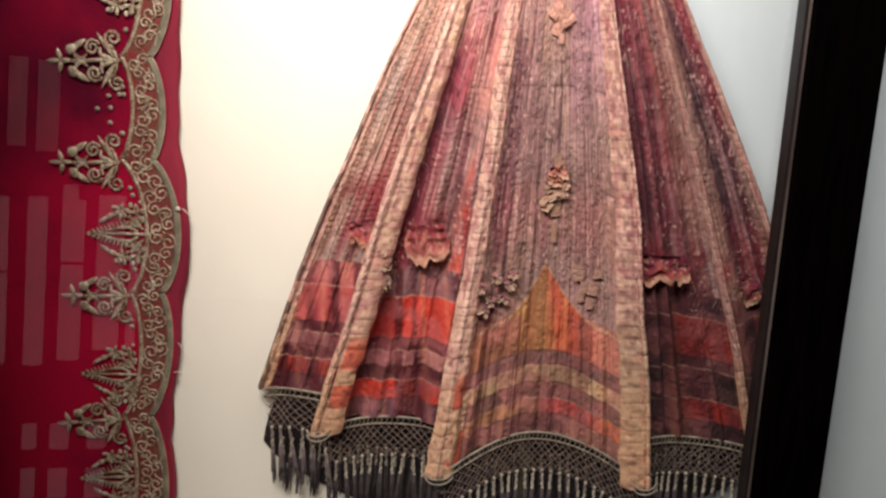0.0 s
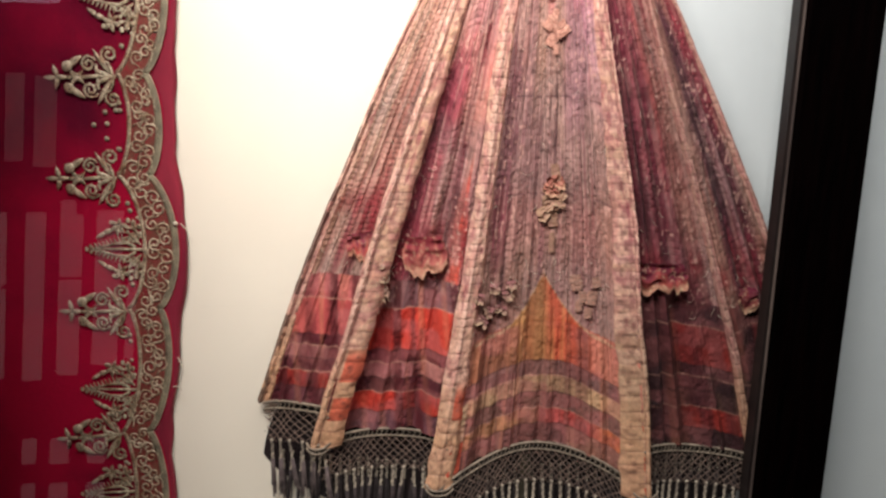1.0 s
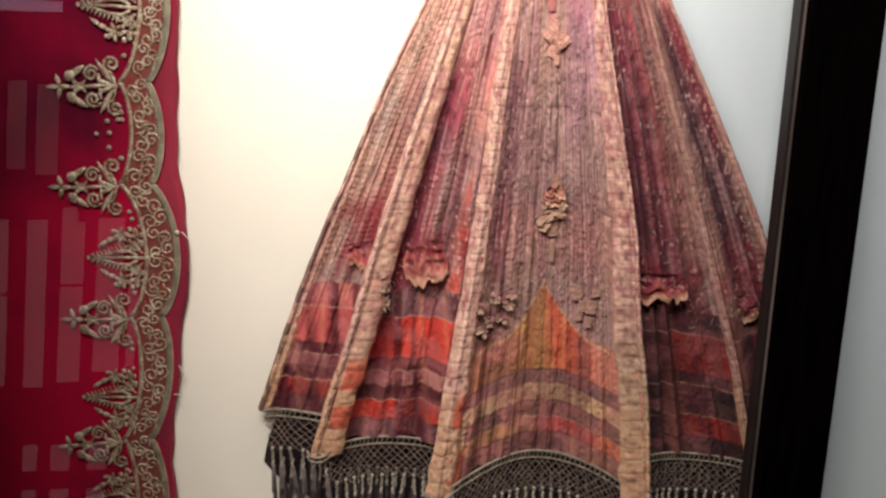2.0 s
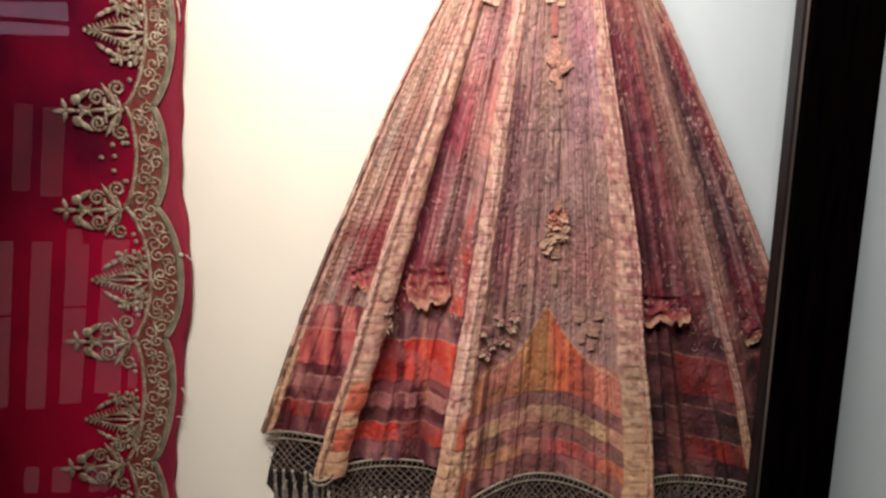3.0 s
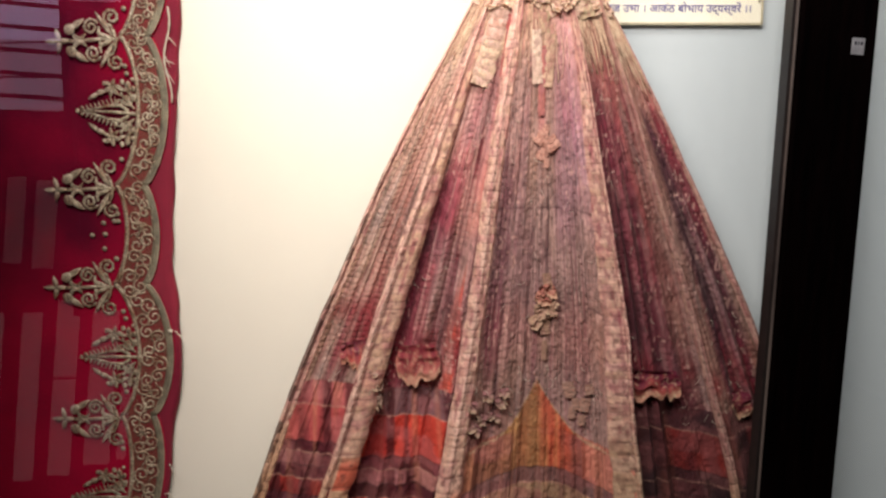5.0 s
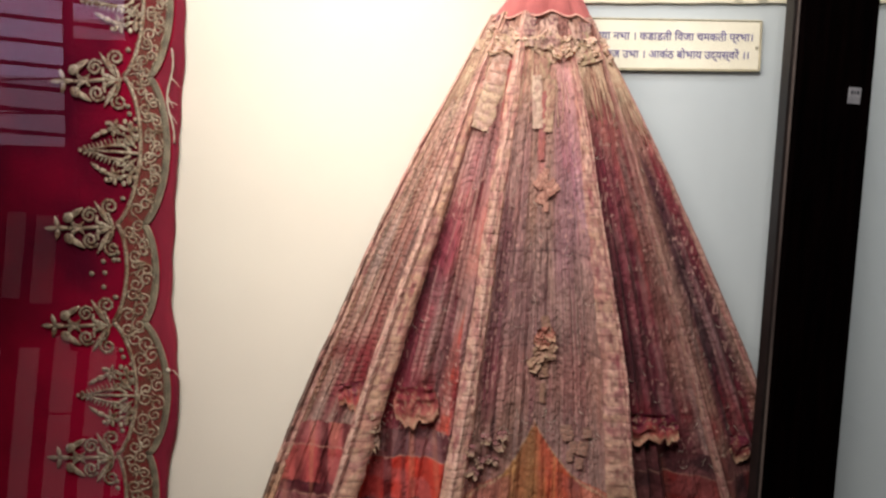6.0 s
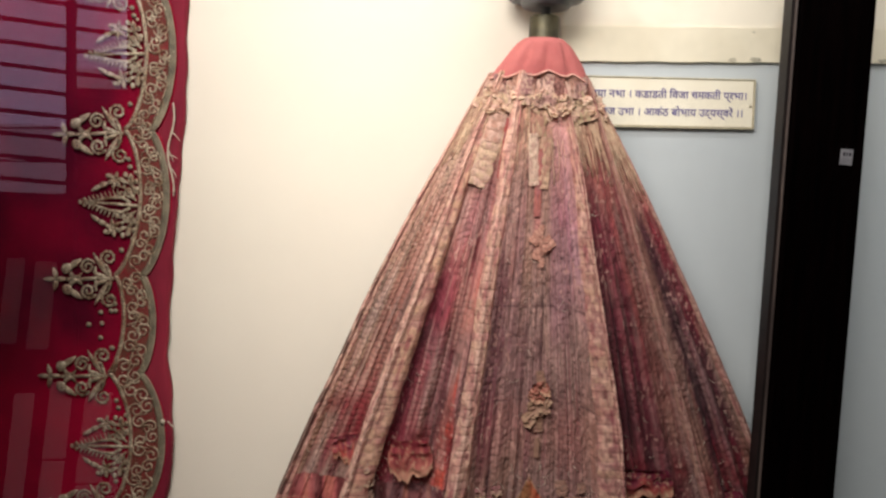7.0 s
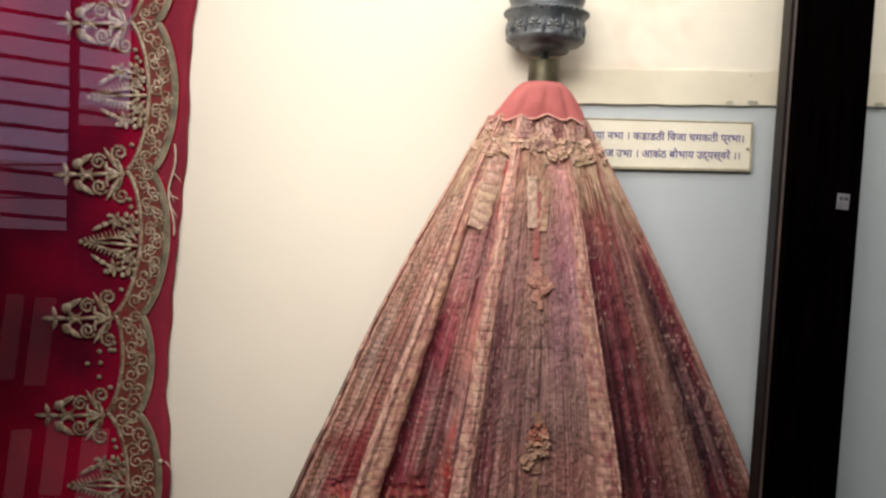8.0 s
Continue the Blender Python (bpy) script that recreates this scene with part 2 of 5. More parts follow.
def band_board():
    """The cream board along the wall, slightly out of level, with flaked patches on its lower edge."""
    ob = thing("wall_band", "cream painted wooden band with flaked lower edge on the wall", "wall trim")
    tagged(ob, kind="structure")
    g = Geo()
    n = 60
    top, low = [], []
    for k in range(n + 1):
        x = 0.255 + 2.0 * k / n
        top.append((x, 1.923 + 0.047 * (x - 0.275) + 0.0006 * math.sin(40 * x)))
        low.append((x, 1.864 + 0.047 * (x - 0.298) + 0.0007 * math.sin(61 * x + 1)))
    y0, y1 = WALL - 0.007, WALL
    for k in range(n + 1):
        g.v += [(top[k][0], y0, top[k][1]), (low[k][0], y0, low[k][1]), (top[k][0], y1, top[k][1]), (low[k][0], y1, low[k][1])]
    for k in range(n):
        a, b = 4 * k, 4 * k + 4
        g.f += [(a, a + 1, b + 1, b), (a + 2, a, b, b + 2), (a + 1, a + 3, b + 3, b + 1)]
    part("board", g.mesh("board", M_BAND, False), ob)
    rng = random.Random(4)
    for cx, w in ((0.565, 0.018), (0.607, 0.022), (0.845, 0.02), (0.60, 0.007)):
        f = Geo()
        zc = 1.864 + 0.047 * (cx - 0.298) + (0.004 if w > 0.01 else 0.052)
        ring = [(cx + w * 0.5 * math.cos(a) * rng.uniform(0.7, 1.2), WALL - 0.0076, zc + w * 0.2 * math.sin(a) * rng.uniform(0.6, 1.3)) for a in [k * math.pi / 7 for k in range(14)]]
        f.v = ring + [(p[0], p[1] + 0.002, p[2]) for p in ring]
        f.f = [tuple(range(14))] + [(k, k + 14, (k + 1) % 14 + 14, (k + 1) % 14) for k in range(14)]
        part("flake", f.mesh("flake", M_CHIP, False), ob, "bare flaked patch")


band_board()


def sign_board():
    """The white sign with its two lines of verse, hung a little out of level."""
    ob = thing("sign_board", "cream sign board with two violet lines of verse on the wall", "sign", (0.605, WALL - 0.0082, 1.846))
    ob.rotation_euler = (0, radians(-1.7), 0)
    b = part("board", Geo().box(-0.40, 0.002, 0.0, 0.008, -0.082, 0.0).mesh("board", M_SIGN, False), ob)
    bevelled(b, 0.0012)
    g = Geo()
    g.box(-0.402, 0.004, -0.0015, 0.009, -0.0850, -0.0825)
    g.box(0.0025, 0.0045, -0.0015, 0.009, -0.0825, 0.0)
    g.box(-0.402, 0.0045, -0.0015, 0.009, 0.0005, 0.0025)
    part("rim", g.mesh("rim", M_SIGNEDGE, False), ob, "narrow yellowed rim")
    part("nail", Geo().ball(-0.004, -0.002, -0.044, 0.003, 0.6).mesh("nail", M_CHIP), ob)
    for text, right, base, width in (("\u0931\u094d\u092f\u093e \u0928\u092d\u093e \u0964 \u0915\u0921\u093e\u0921\u0924\u0940 \u093f\u0935\u091c\u093e \u091a\u092e\u0915\u0924\u0940 \u092a\u094d\u0930\u092d\u093e\u0964", -0.010, -0.0335, 0.278),
                                     ("\u0930\u093e\u091c \u0909\u092d\u093e \u0964 \u0906\u0915\u0902\u0920 \u092c\u094b\u092d\u093e\u092f \u0909\u0926\u094d\u092f\u0938\u094d\u0935\u0930\u0947\u0902 \u0964\u0964", -0.016, -0.064, 0.258)):
        cu = bpy.data.curves.new("verse", "FONT")
        cu.body, cu.size, cu.extrude, cu.align_x, cu.offset = text, 0.0190, 0.0004, "RIGHT", 0.0001
        tmp = new("verse", cu)
        bpy.context.view_layer.update()
        me = bpy.data.meshes.new_from_object(tmp.evaluated_get(bpy.context.evaluated_depsgraph_get()))
        bpy.data.objects.remove(tmp)
        me.materials.clear()
        me.materials.append(M_VIOLET)
        line = part("verse_line", me, ob, "violet painted line of verse")
        xs = [v.co.x for v in me.vertices]
        s = width / max(1e-3, max(xs) - min(xs))
        line.matrix_local = pose(right, -0.0008, base, 90, 0, 0) @ Matrix.Diagonal((s, 1, 1, 1))


sign_board()


def display_case():
    """The glazed front: dark frame, worn bead, glass, plinth and head rail."""
    ob = thing("display_case", "glazed wall case with a dark wooden frame", "display case")
    x0, x1, yf, yb = 0.604, 0.7305, 1.224, 1.262
    post = bevelled(part("post", Geo().box(x0, x1, yf, yb, 0.45, 2.65).mesh("post", M_WOOD, False), ob, "near-black stained wooden post"), 0.004)
    g = Geo()
    g.box(x0 - 0.0045, x0 - 0.001, 1.230, 1.236, 0.5, 2.6)
    bevelled(part("bead", g.mesh("bead", M_BEAD, False), post, "worn light glazing bead"), 0.002)
    part("groove", Geo().box(x0 - 0.0085, x0 - 0.001, 1.2365, 1.262, 0.5, 2.6).mesh("groove", M_EDGE, False), post)
    for a, b in ((-2.2, x0 - 0.0095), (x1 + 0.004, 2.2)):
        pane = part("glass_pane", Geo().box(a, b, GLASS, GLASS + 0.005, 0.5, 2.6).mesh("glass_pane", M_GLASS, False), ob, "clear reflecting glass")
        pane.visible_shadow = False
        pane.data.materials.append(M_CLEAR)
        for face in pane.data.polygons:
            face.material_index = 0 if face.normal.y < -0.9 else 1
    for name, z0, z1 in (("bottom_rail", 0.40, 0.5), ("top_rail", 2.6, 2.72)):
        for a, b in ((-2.2, x0 - 0.001), (x1 + 0.001, 2.2)):
            bevelled(part(name, Geo().box(a, b, yf, yb, z0, z1).mesh(name, M_WOOD, False), ob), 0.004)
    part("plinth", Geo().box(-2.2, 2.2, 1.23, WALL - 0.007, 0.0, 0.399).mesh("plinth", M_WOOD, False), ob)
    part("case_bottom", Geo().box(-2.2, 2.2, 1.264, WALL - 0.008, 0.40, 0.45).mesh("case_bottom", M_CREAM, False), ob)
    tag = thing("number_tag", "small grey metal tag with a worn dark mark on the post", "tag", (0.6995, yf - 0.0022, 1.7115))
    tag.rotation_euler = (0, radians(2), 0)
    bevelled(part("plate", Geo().box(-0.0105, 0.0105, 0, 0.002, -0.013, 0.013).mesh("plate", M_TAG, False), tag), 0.0008)
    g = Geo()
    for a, b in ((-0.007, -0.003), (-0.001, 0.001), (0.003, 0.007)):
        g.box(a, b, -0.0004, 0.0, 0.002, 0.0075)
    part("mark", g.mesh("mark", M_INK, False), tag)


display_case()


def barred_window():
    """The barred window that the glass mirrors, set in an unseen return wall added beside the case."""
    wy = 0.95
    structure("wall_return", Geo().box(-3.1, -0.95, wy - 0.12, wy, 0, 3.0).box(-0.95, -0.53, wy - 0.12, wy, 0, 0.54).box(-0.95, -0.53, wy - 0.12, wy, 2.20, 3.0), M_BAR, "unseen dark return wall added round a barred window")
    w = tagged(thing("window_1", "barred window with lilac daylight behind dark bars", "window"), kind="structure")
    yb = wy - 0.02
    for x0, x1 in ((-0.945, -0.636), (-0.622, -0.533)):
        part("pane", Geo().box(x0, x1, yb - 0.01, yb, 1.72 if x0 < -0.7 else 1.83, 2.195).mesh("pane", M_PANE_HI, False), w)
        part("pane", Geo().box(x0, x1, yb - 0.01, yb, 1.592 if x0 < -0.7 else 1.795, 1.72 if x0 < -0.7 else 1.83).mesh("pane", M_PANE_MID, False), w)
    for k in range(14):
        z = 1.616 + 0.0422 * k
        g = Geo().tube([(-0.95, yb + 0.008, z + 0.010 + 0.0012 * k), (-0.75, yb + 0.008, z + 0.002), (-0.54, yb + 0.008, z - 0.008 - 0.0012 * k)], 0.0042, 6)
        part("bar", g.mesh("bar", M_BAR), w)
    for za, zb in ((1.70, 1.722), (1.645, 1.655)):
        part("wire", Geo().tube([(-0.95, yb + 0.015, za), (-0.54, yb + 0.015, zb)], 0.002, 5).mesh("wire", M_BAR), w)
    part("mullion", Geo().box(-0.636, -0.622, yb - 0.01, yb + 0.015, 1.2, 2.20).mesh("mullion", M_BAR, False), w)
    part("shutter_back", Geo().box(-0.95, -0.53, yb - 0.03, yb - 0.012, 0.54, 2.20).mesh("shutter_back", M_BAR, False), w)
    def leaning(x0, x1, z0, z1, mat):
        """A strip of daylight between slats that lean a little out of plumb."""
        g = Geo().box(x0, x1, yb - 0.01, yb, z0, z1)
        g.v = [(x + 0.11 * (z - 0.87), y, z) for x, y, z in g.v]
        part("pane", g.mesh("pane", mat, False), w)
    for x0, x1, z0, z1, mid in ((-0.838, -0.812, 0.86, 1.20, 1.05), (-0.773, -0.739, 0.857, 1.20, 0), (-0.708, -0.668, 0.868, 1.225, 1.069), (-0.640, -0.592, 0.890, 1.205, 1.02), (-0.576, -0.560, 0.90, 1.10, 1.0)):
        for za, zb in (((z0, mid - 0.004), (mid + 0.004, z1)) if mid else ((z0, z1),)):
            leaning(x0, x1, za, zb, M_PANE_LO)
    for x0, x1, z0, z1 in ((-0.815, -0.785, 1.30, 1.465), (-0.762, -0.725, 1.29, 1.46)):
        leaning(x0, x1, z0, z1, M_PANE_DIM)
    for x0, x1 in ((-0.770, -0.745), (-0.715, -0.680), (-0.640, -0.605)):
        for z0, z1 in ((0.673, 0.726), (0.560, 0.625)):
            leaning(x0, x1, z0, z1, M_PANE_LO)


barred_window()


def unseen_lamp(at, target, sx, sy):
    """An unseen, added tray lamp tilted at the case and hung from the ceiling on two rods; its light leaves the open
    face.
    """
    ob = tagged(thing("unseen_lamp", "unseen pale tray lamp added on rods under the gallery ceiling", "lamp", at), group="ceiling lamps")
    tray = bevelled(part("tray", Geo().box(-sx / 2 - 0.02, sx / 2 + 0.02, -sy / 2 - 0.02, sy / 2 + 0.02, 0.004, 0.05).mesh("tray", M_BAND, False), ob), 0.006)
    turn = look(at, target)
    turn.translation = (0, 0, 0)
    tray.matrix_local = turn
    for s in (-1, 1):
        part("rod", Geo().tube([(s * sx * 0.38, -0.02, 0.02), (s * sx * 0.38, -0.02, 3.0 - at[2])], 0.006, 8).mesh("rod", M_BAR), ob)


for at, target, sx, sy, watts, colour in LAMPS:
    unseen_lamp(at, target, sx, sy)


# ---- the crimson embroidered cloth ----
CLOTH = 1.352   # front of the velvet
CUSPS = ((-0.432, -0.478, 2.19), (-0.419, -0.466, 1.952), (-0.421, -0.466, 1.708), (-0.432, -0.480, 1.468), (-0.434, -0.489, 1.303), (-0.430, -0.486, 1.073), (-0.459, -0.509, 0.846), (-0.455, -0.515, 0.62))
SWELL = (0.034, 0.033, 0.032, 0.019, 0.035, 0.024, 0.020)


def border_x(z, side):
    """x of the outer (0) or inner (1) line of the scalloped border at the height z."""
    for (a, b, s) in zip(CUSPS, CUSPS[1:], SWELL):
        if b[2] <= z <= a[2]:
            f = (a[2] - z) / (a[2] - b[2])
            return a[side] + (b[side] - a[side]) * f + s * (4 * f * (1 - f)) ** 0.75
    return CUSPS[-1][side]


def cloth_edge(z):
    return np.interp(z, (0.5, 0.68, 0.88, 1.02, 1.145, 1.26, 1.34, 1.57, 1.76, 1.9, 2.0, 2.3), (-0.442, -0.439, -0.423, -0.406, -0.384, -0.388, -0.396, -0.386, -0.371, -0.372, -0.363, -0.366)) + 0.0012 * np.sin(np.asarray(z) * 70)


def embroidered_cloth():
    ob = thing("embroidered_cloth", "crimson velvet cloth with tarnished gold scalloped embroidery hung on the wall", "textile")
    z, f = np.meshgrid(np.linspace(0.52, 2.28, 260), np.linspace(0, 1, 120), indexing="ij")
    inner = np.vectorize(lambda q: border_x(q, 0))(z[:, :1]) + 0.004
    x = -1.25 + (inner + 1.25) * f
    y = CLOTH + 0.0025 * np.sin(9 * x + 1.3 * np.sin(2 * z)) + 0.0016 * (vnoise(x * 14, z * 5, 2) - 0.5)
    part("velvet_field", sheet_mesh("velvet_field", x, y, z, M_VELVET), ob)
    z, f = np.meshgrid(np.linspace(0.52, 2.28, 400), np.linspace(0, 1, 26), indexing="ij")
    inner = np.vectorize(lambda q: border_x(q, 0))(z[:, :1]) + 0.004
    edge = cloth_edge(z)
    x = inner + (np.maximum(edge, inner + 0.008) - inner) * f
    y = CLOTH + 0.0025 * np.sin(9 * x + 1.3 * np.sin(2 * z)) + 0.0016 * (vnoise(x * 14, z * 5, 2) - 0.5) + 0.003 * f ** 4 * np.sin(z * 31) + 0.012 * f ** 14
    part("selvedge", sheet_mesh("selvedge", x, y, z, M_VELVET2), ob, "faded pinkish selvedge")
    y0 = CLOTH - 0.0030
    z, f = np.meshgrid(np.linspace(0.63, 2.18, 320), np.linspace(0, 1, 12), indexing="ij")
    xi, xo = np.vectorize(lambda q: border_x(q, 1))(z), np.vectorize(lambda q: border_x(q, 0))(z) - 0.006
    part("border_ground", sheet_mesh("border_ground", xi + (xo - xi) * f, CLOTH - 0.0026 + 0.0004 * vnoise(f * 9, z * 300, 4), z, M_GROUND), ob, "red-brown couched ground of the border")
    # outer braid and inner cord, arc by arc
    for (a, b) in zip(CUSPS, CUSPS[1:]):
        zs = np.linspace(a[2], b[2], 36)
        for side, width, name, mat in ((0, 0.0052, "outer_braid", M_SILVER), (1, 0.0034, "inner_cord", M_GOLD)):
            g = Geo()
            off = -0.0055 if side == 0 else 0.0
            pts = [(border_x(q, side) + off, y0, q) for q in zs]
            g.tube(pts, lambda s: width * (1 + 0.05 * math.sin(s * 90)), 8, 0.28 if side == 0 else 0.5)
            br = part(name, g.mesh(name, mat), ob, "flat grey metal braid" if side == 0 else "")
            if side == 0:
                g = Geo().tube([(p[0] + 0.0055, p[1] - 0.0006, p[2]) for p in pts], 0.0016, 5)
                part("braid_edge", g.mesh("braid_edge", M_BRAIDEDGE), br, "pale corded braid edge")
    # scroll filling between the two lines
    rng = random.Random(11)
    for (a, b) in zip(CUSPS, CUSPS[1:]):
        g = Geo()
        zz, k = a[2] - 0.008, 0
        while zz > b[2] + 0.006:
            xo, xi = border_x(zz, 0) - 0.011, border_x(zz, 1) + 0.006
            w = xo - xi
            r = min(0.0130, w * 0.36) * rng.uniform(0.85, 1.1)
            for q in (0, 1):
                cx = xi + w * (0.27 if q == 0 else 0.74) + rng.uniform(-0.001, 0.001)
                cz = zz + (0.004 if (q + k) % 2 else -0.004)
                st = rng.uniform(0, 6.28)
                tn = 1 if (q + k) % 2 else -1
                g.spiral(cx, cz, st, tn, r, y0, 0.0020, 1.35, 18)
                ex, ez = cx + r * math.cos(st), cz + r * math.sin(st)
                g.tube([(ex, y0, ez), (ex + 0.004 * math.cos(st - tn * 1.2), y0 - 0.001, ez + 0.004 * math.sin(st - tn * 1.2)), (ex + 0.010 * math.cos(st - tn * 0.9), y0, ez + 0.010 * math.sin(st - tn * 0.9))], 0.0012, 4)
            g.ball(xi + w * 0.5, y0, zz + rng.uniform(-0.006, 0.006), 0.0017, 0.6, 6, 3)
            g.petal(xi + w * rng.uniform(0.3, 0.7), zz, rng.uniform(0, 6.28), 0.009, 0.004, y0, 0.002)
            g.ball(xi + w * rng.uniform(0.1, 0.9), y0, zz + 0.009, 0.0013, 0.6, 6, 3)
            zz -= r * 2.0
            k += 1
        part("scroll_filling", g.mesh("scroll_filling", M_GOLD), ob)
    tulip, tree = tulip_mesh(), tree_mesh()
    for c in CUSPS[1:]:
        m = part("tulip_motif", tulip, ob, "raised tulip motif in tarnished gold thread")
        m.matrix_local = pose(c[1] - 0.002, y0, c[2] - 0.006, 0, rng.uniform(-4, 4), 0) @ Matrix.Diagonal((0.94, 0.34, 0.97, 1))
    for zc in (2.075, 1.838, 1.590, 1.182, 0.930, 0.735):
        m = part("tree_motif", tree, ob, "raised leafy tree motif in tarnished gold thread")
        m.matrix_local = pose(border_x(zc, 1) - 0.001, y0, zc - 0.006, 0, rng.uniform(-6, 6), 0) @ Matrix.Diagonal((0.87, 0.34, 1, 1))
    # sequins beside the cord
    seq = Geo().ball(0, 0, 0, 0.0042, 0.35, 10, 4).mesh("sequin", M_BRAIDEDGE)
    spots = [(-0.503, 1.405), (-0.501, 1.386), (-0.503, 1.362), (-0.522, 1.384), (-0.486, 1.432), (-0.486, 1.408), (-0.484, 1.345)]
    for c0, c1 in zip(CUSPS, CUSPS[1:]):
        for zc in (c0[2] - 0.048, c1[2] + 0.042, c0[2] - 0.060):
            if 0.6 < zc < 2.1:
                spots.append((border_x(zc, 1) - 0.014, zc))
    for sx, sz in spots:
        part("sequin", seq, ob).location = (sx, y0 + 0.001, sz)
    # loose threads along the braid
    cord = [(-0.389 + 0.004 * math.sin(k * 0.55) - 0.004 * math.sin(math.pi * k / 16), y0 - 0.003, 1.755 - 0.0095 * k) for k in range(17)]
    loose = part("loose_cord", Geo().tube(cord, lambda s: 0.0017 * (1.15 if round(s * 16) % 2 else 0.8), 5).mesh("loose_cord", M_PALE), ob, "pale braid cord hanging loose")
    for k, turn in ((5, -0.5), (8, -0.9), (9, 0.1), (11, -0.7)):
        px, _, pz = cord[k]
        fray = Geo().tube([(px + 0.0042 * q * math.cos(turn), y0 - 0.003 - 0.001 * q, pz + 0.0042 * q * math.sin(turn) - 0.0004 * q * q) for q in range(5)], lambda s: 0.0011 * (1 - 0.5 * s), 4)
        part("frayed_end", fray.mesh("frayed_end", M_PALE), loose)
    for sx, sz in ((-0.392, 1.222), (-0.408, 0.985), (-0.418, 0.93)):
        g = Geo()
        px, pz, an = sx, sz, rng.uniform(-1.2, 0.4)
        pts = []
        for k in range(9):
            pts.append((px, y0 - 0.003 - 0.0005 * k, pz))
            px, pz, an = px + 0.0024 * math.cos(an), pz + 0.0024 * math.sin(an), an + rng.uniform(-0.5, 0.4)
        g.tube(pts, 0.0011, 4)
        part("loose_thread", g.mesh("loose_thread", M_PALE), ob)
    part("pin", Geo().ball(-0.399, y0 - 0.004, 1.222, 0.0042, 0.8, 10, 6).mesh("pin", M_PALE), ob, "small pale pin head")
    return ob


def tulip_mesh():
    """Raised flower on a stem: fan of leaves, four curls, two buds and a three-pointed bloom."""
    g = Geo()
    g.tube([(0, 0, 0), (-0.03, -0.002, 0.001), (-0.062, -0.002, -0.001), (-0.096, 0, 0)], 0.0030, 6)
    for s in (1, -1):
        g.petal(-0.004, 0, math.pi - s * 1.30, 0.024, 0.010, 0, 0.006)
        g.petal(-0.010, s * 0.006, math.pi - s * 1.02, 0.046, 0.012, 0, 0.007)
        g.petal(-0.008, 0, math.pi - s * 0.42, 0.030, 0.010, 0, 0.006)
        g.spiral(-0.008, s * 0.036, -s * 1.6, -s, 0.0145, 0, 0.0026, 1.6)
        g.spiral(-0.044, s * 0.021, s * 0.4, s, 0.0135, 0, 0.0026, 1.6)
        g.tube([(-0.03, 0, s * 0.003), (-0.031, -0.002, s * 0.012), (-0.031, 0, s * 0.021)], 0.0026, 5)
        g.petal(-0.084, s * 0.012, s * 0.80, 0.018, 0.024, 0, 0.011)
        g.petal(-0.078, s * 0.017, s * 0.62, 0.030, 0.015, 0, 0.008)
        g.petal(-0.096, 0, math.pi - s * 1.30, 0.021, 0.012, 0, 0.007)
        g.petal(-0.066, 0, math.pi - s * 0.9, 0.016, 0.010, 0, 0.006)
        g.petal(-0.062, 0, s * 0.9, 0.014, 0.008, 0, 0.006)
    g.petal(-0.098, 0, math.pi, 0.022, 0.011, 0, 0.006)
    g.petal(-0.100, 0, 0.0, 0.022, 0.011, 0, 0.006)
    g.ball(-0.066, -0.002, 0, 0.0075, 0.7)
    g.ball(-0.097, -0.002, 0, 0.005, 0.7)
    return g.mesh("tulip_motif", M_GOLD)


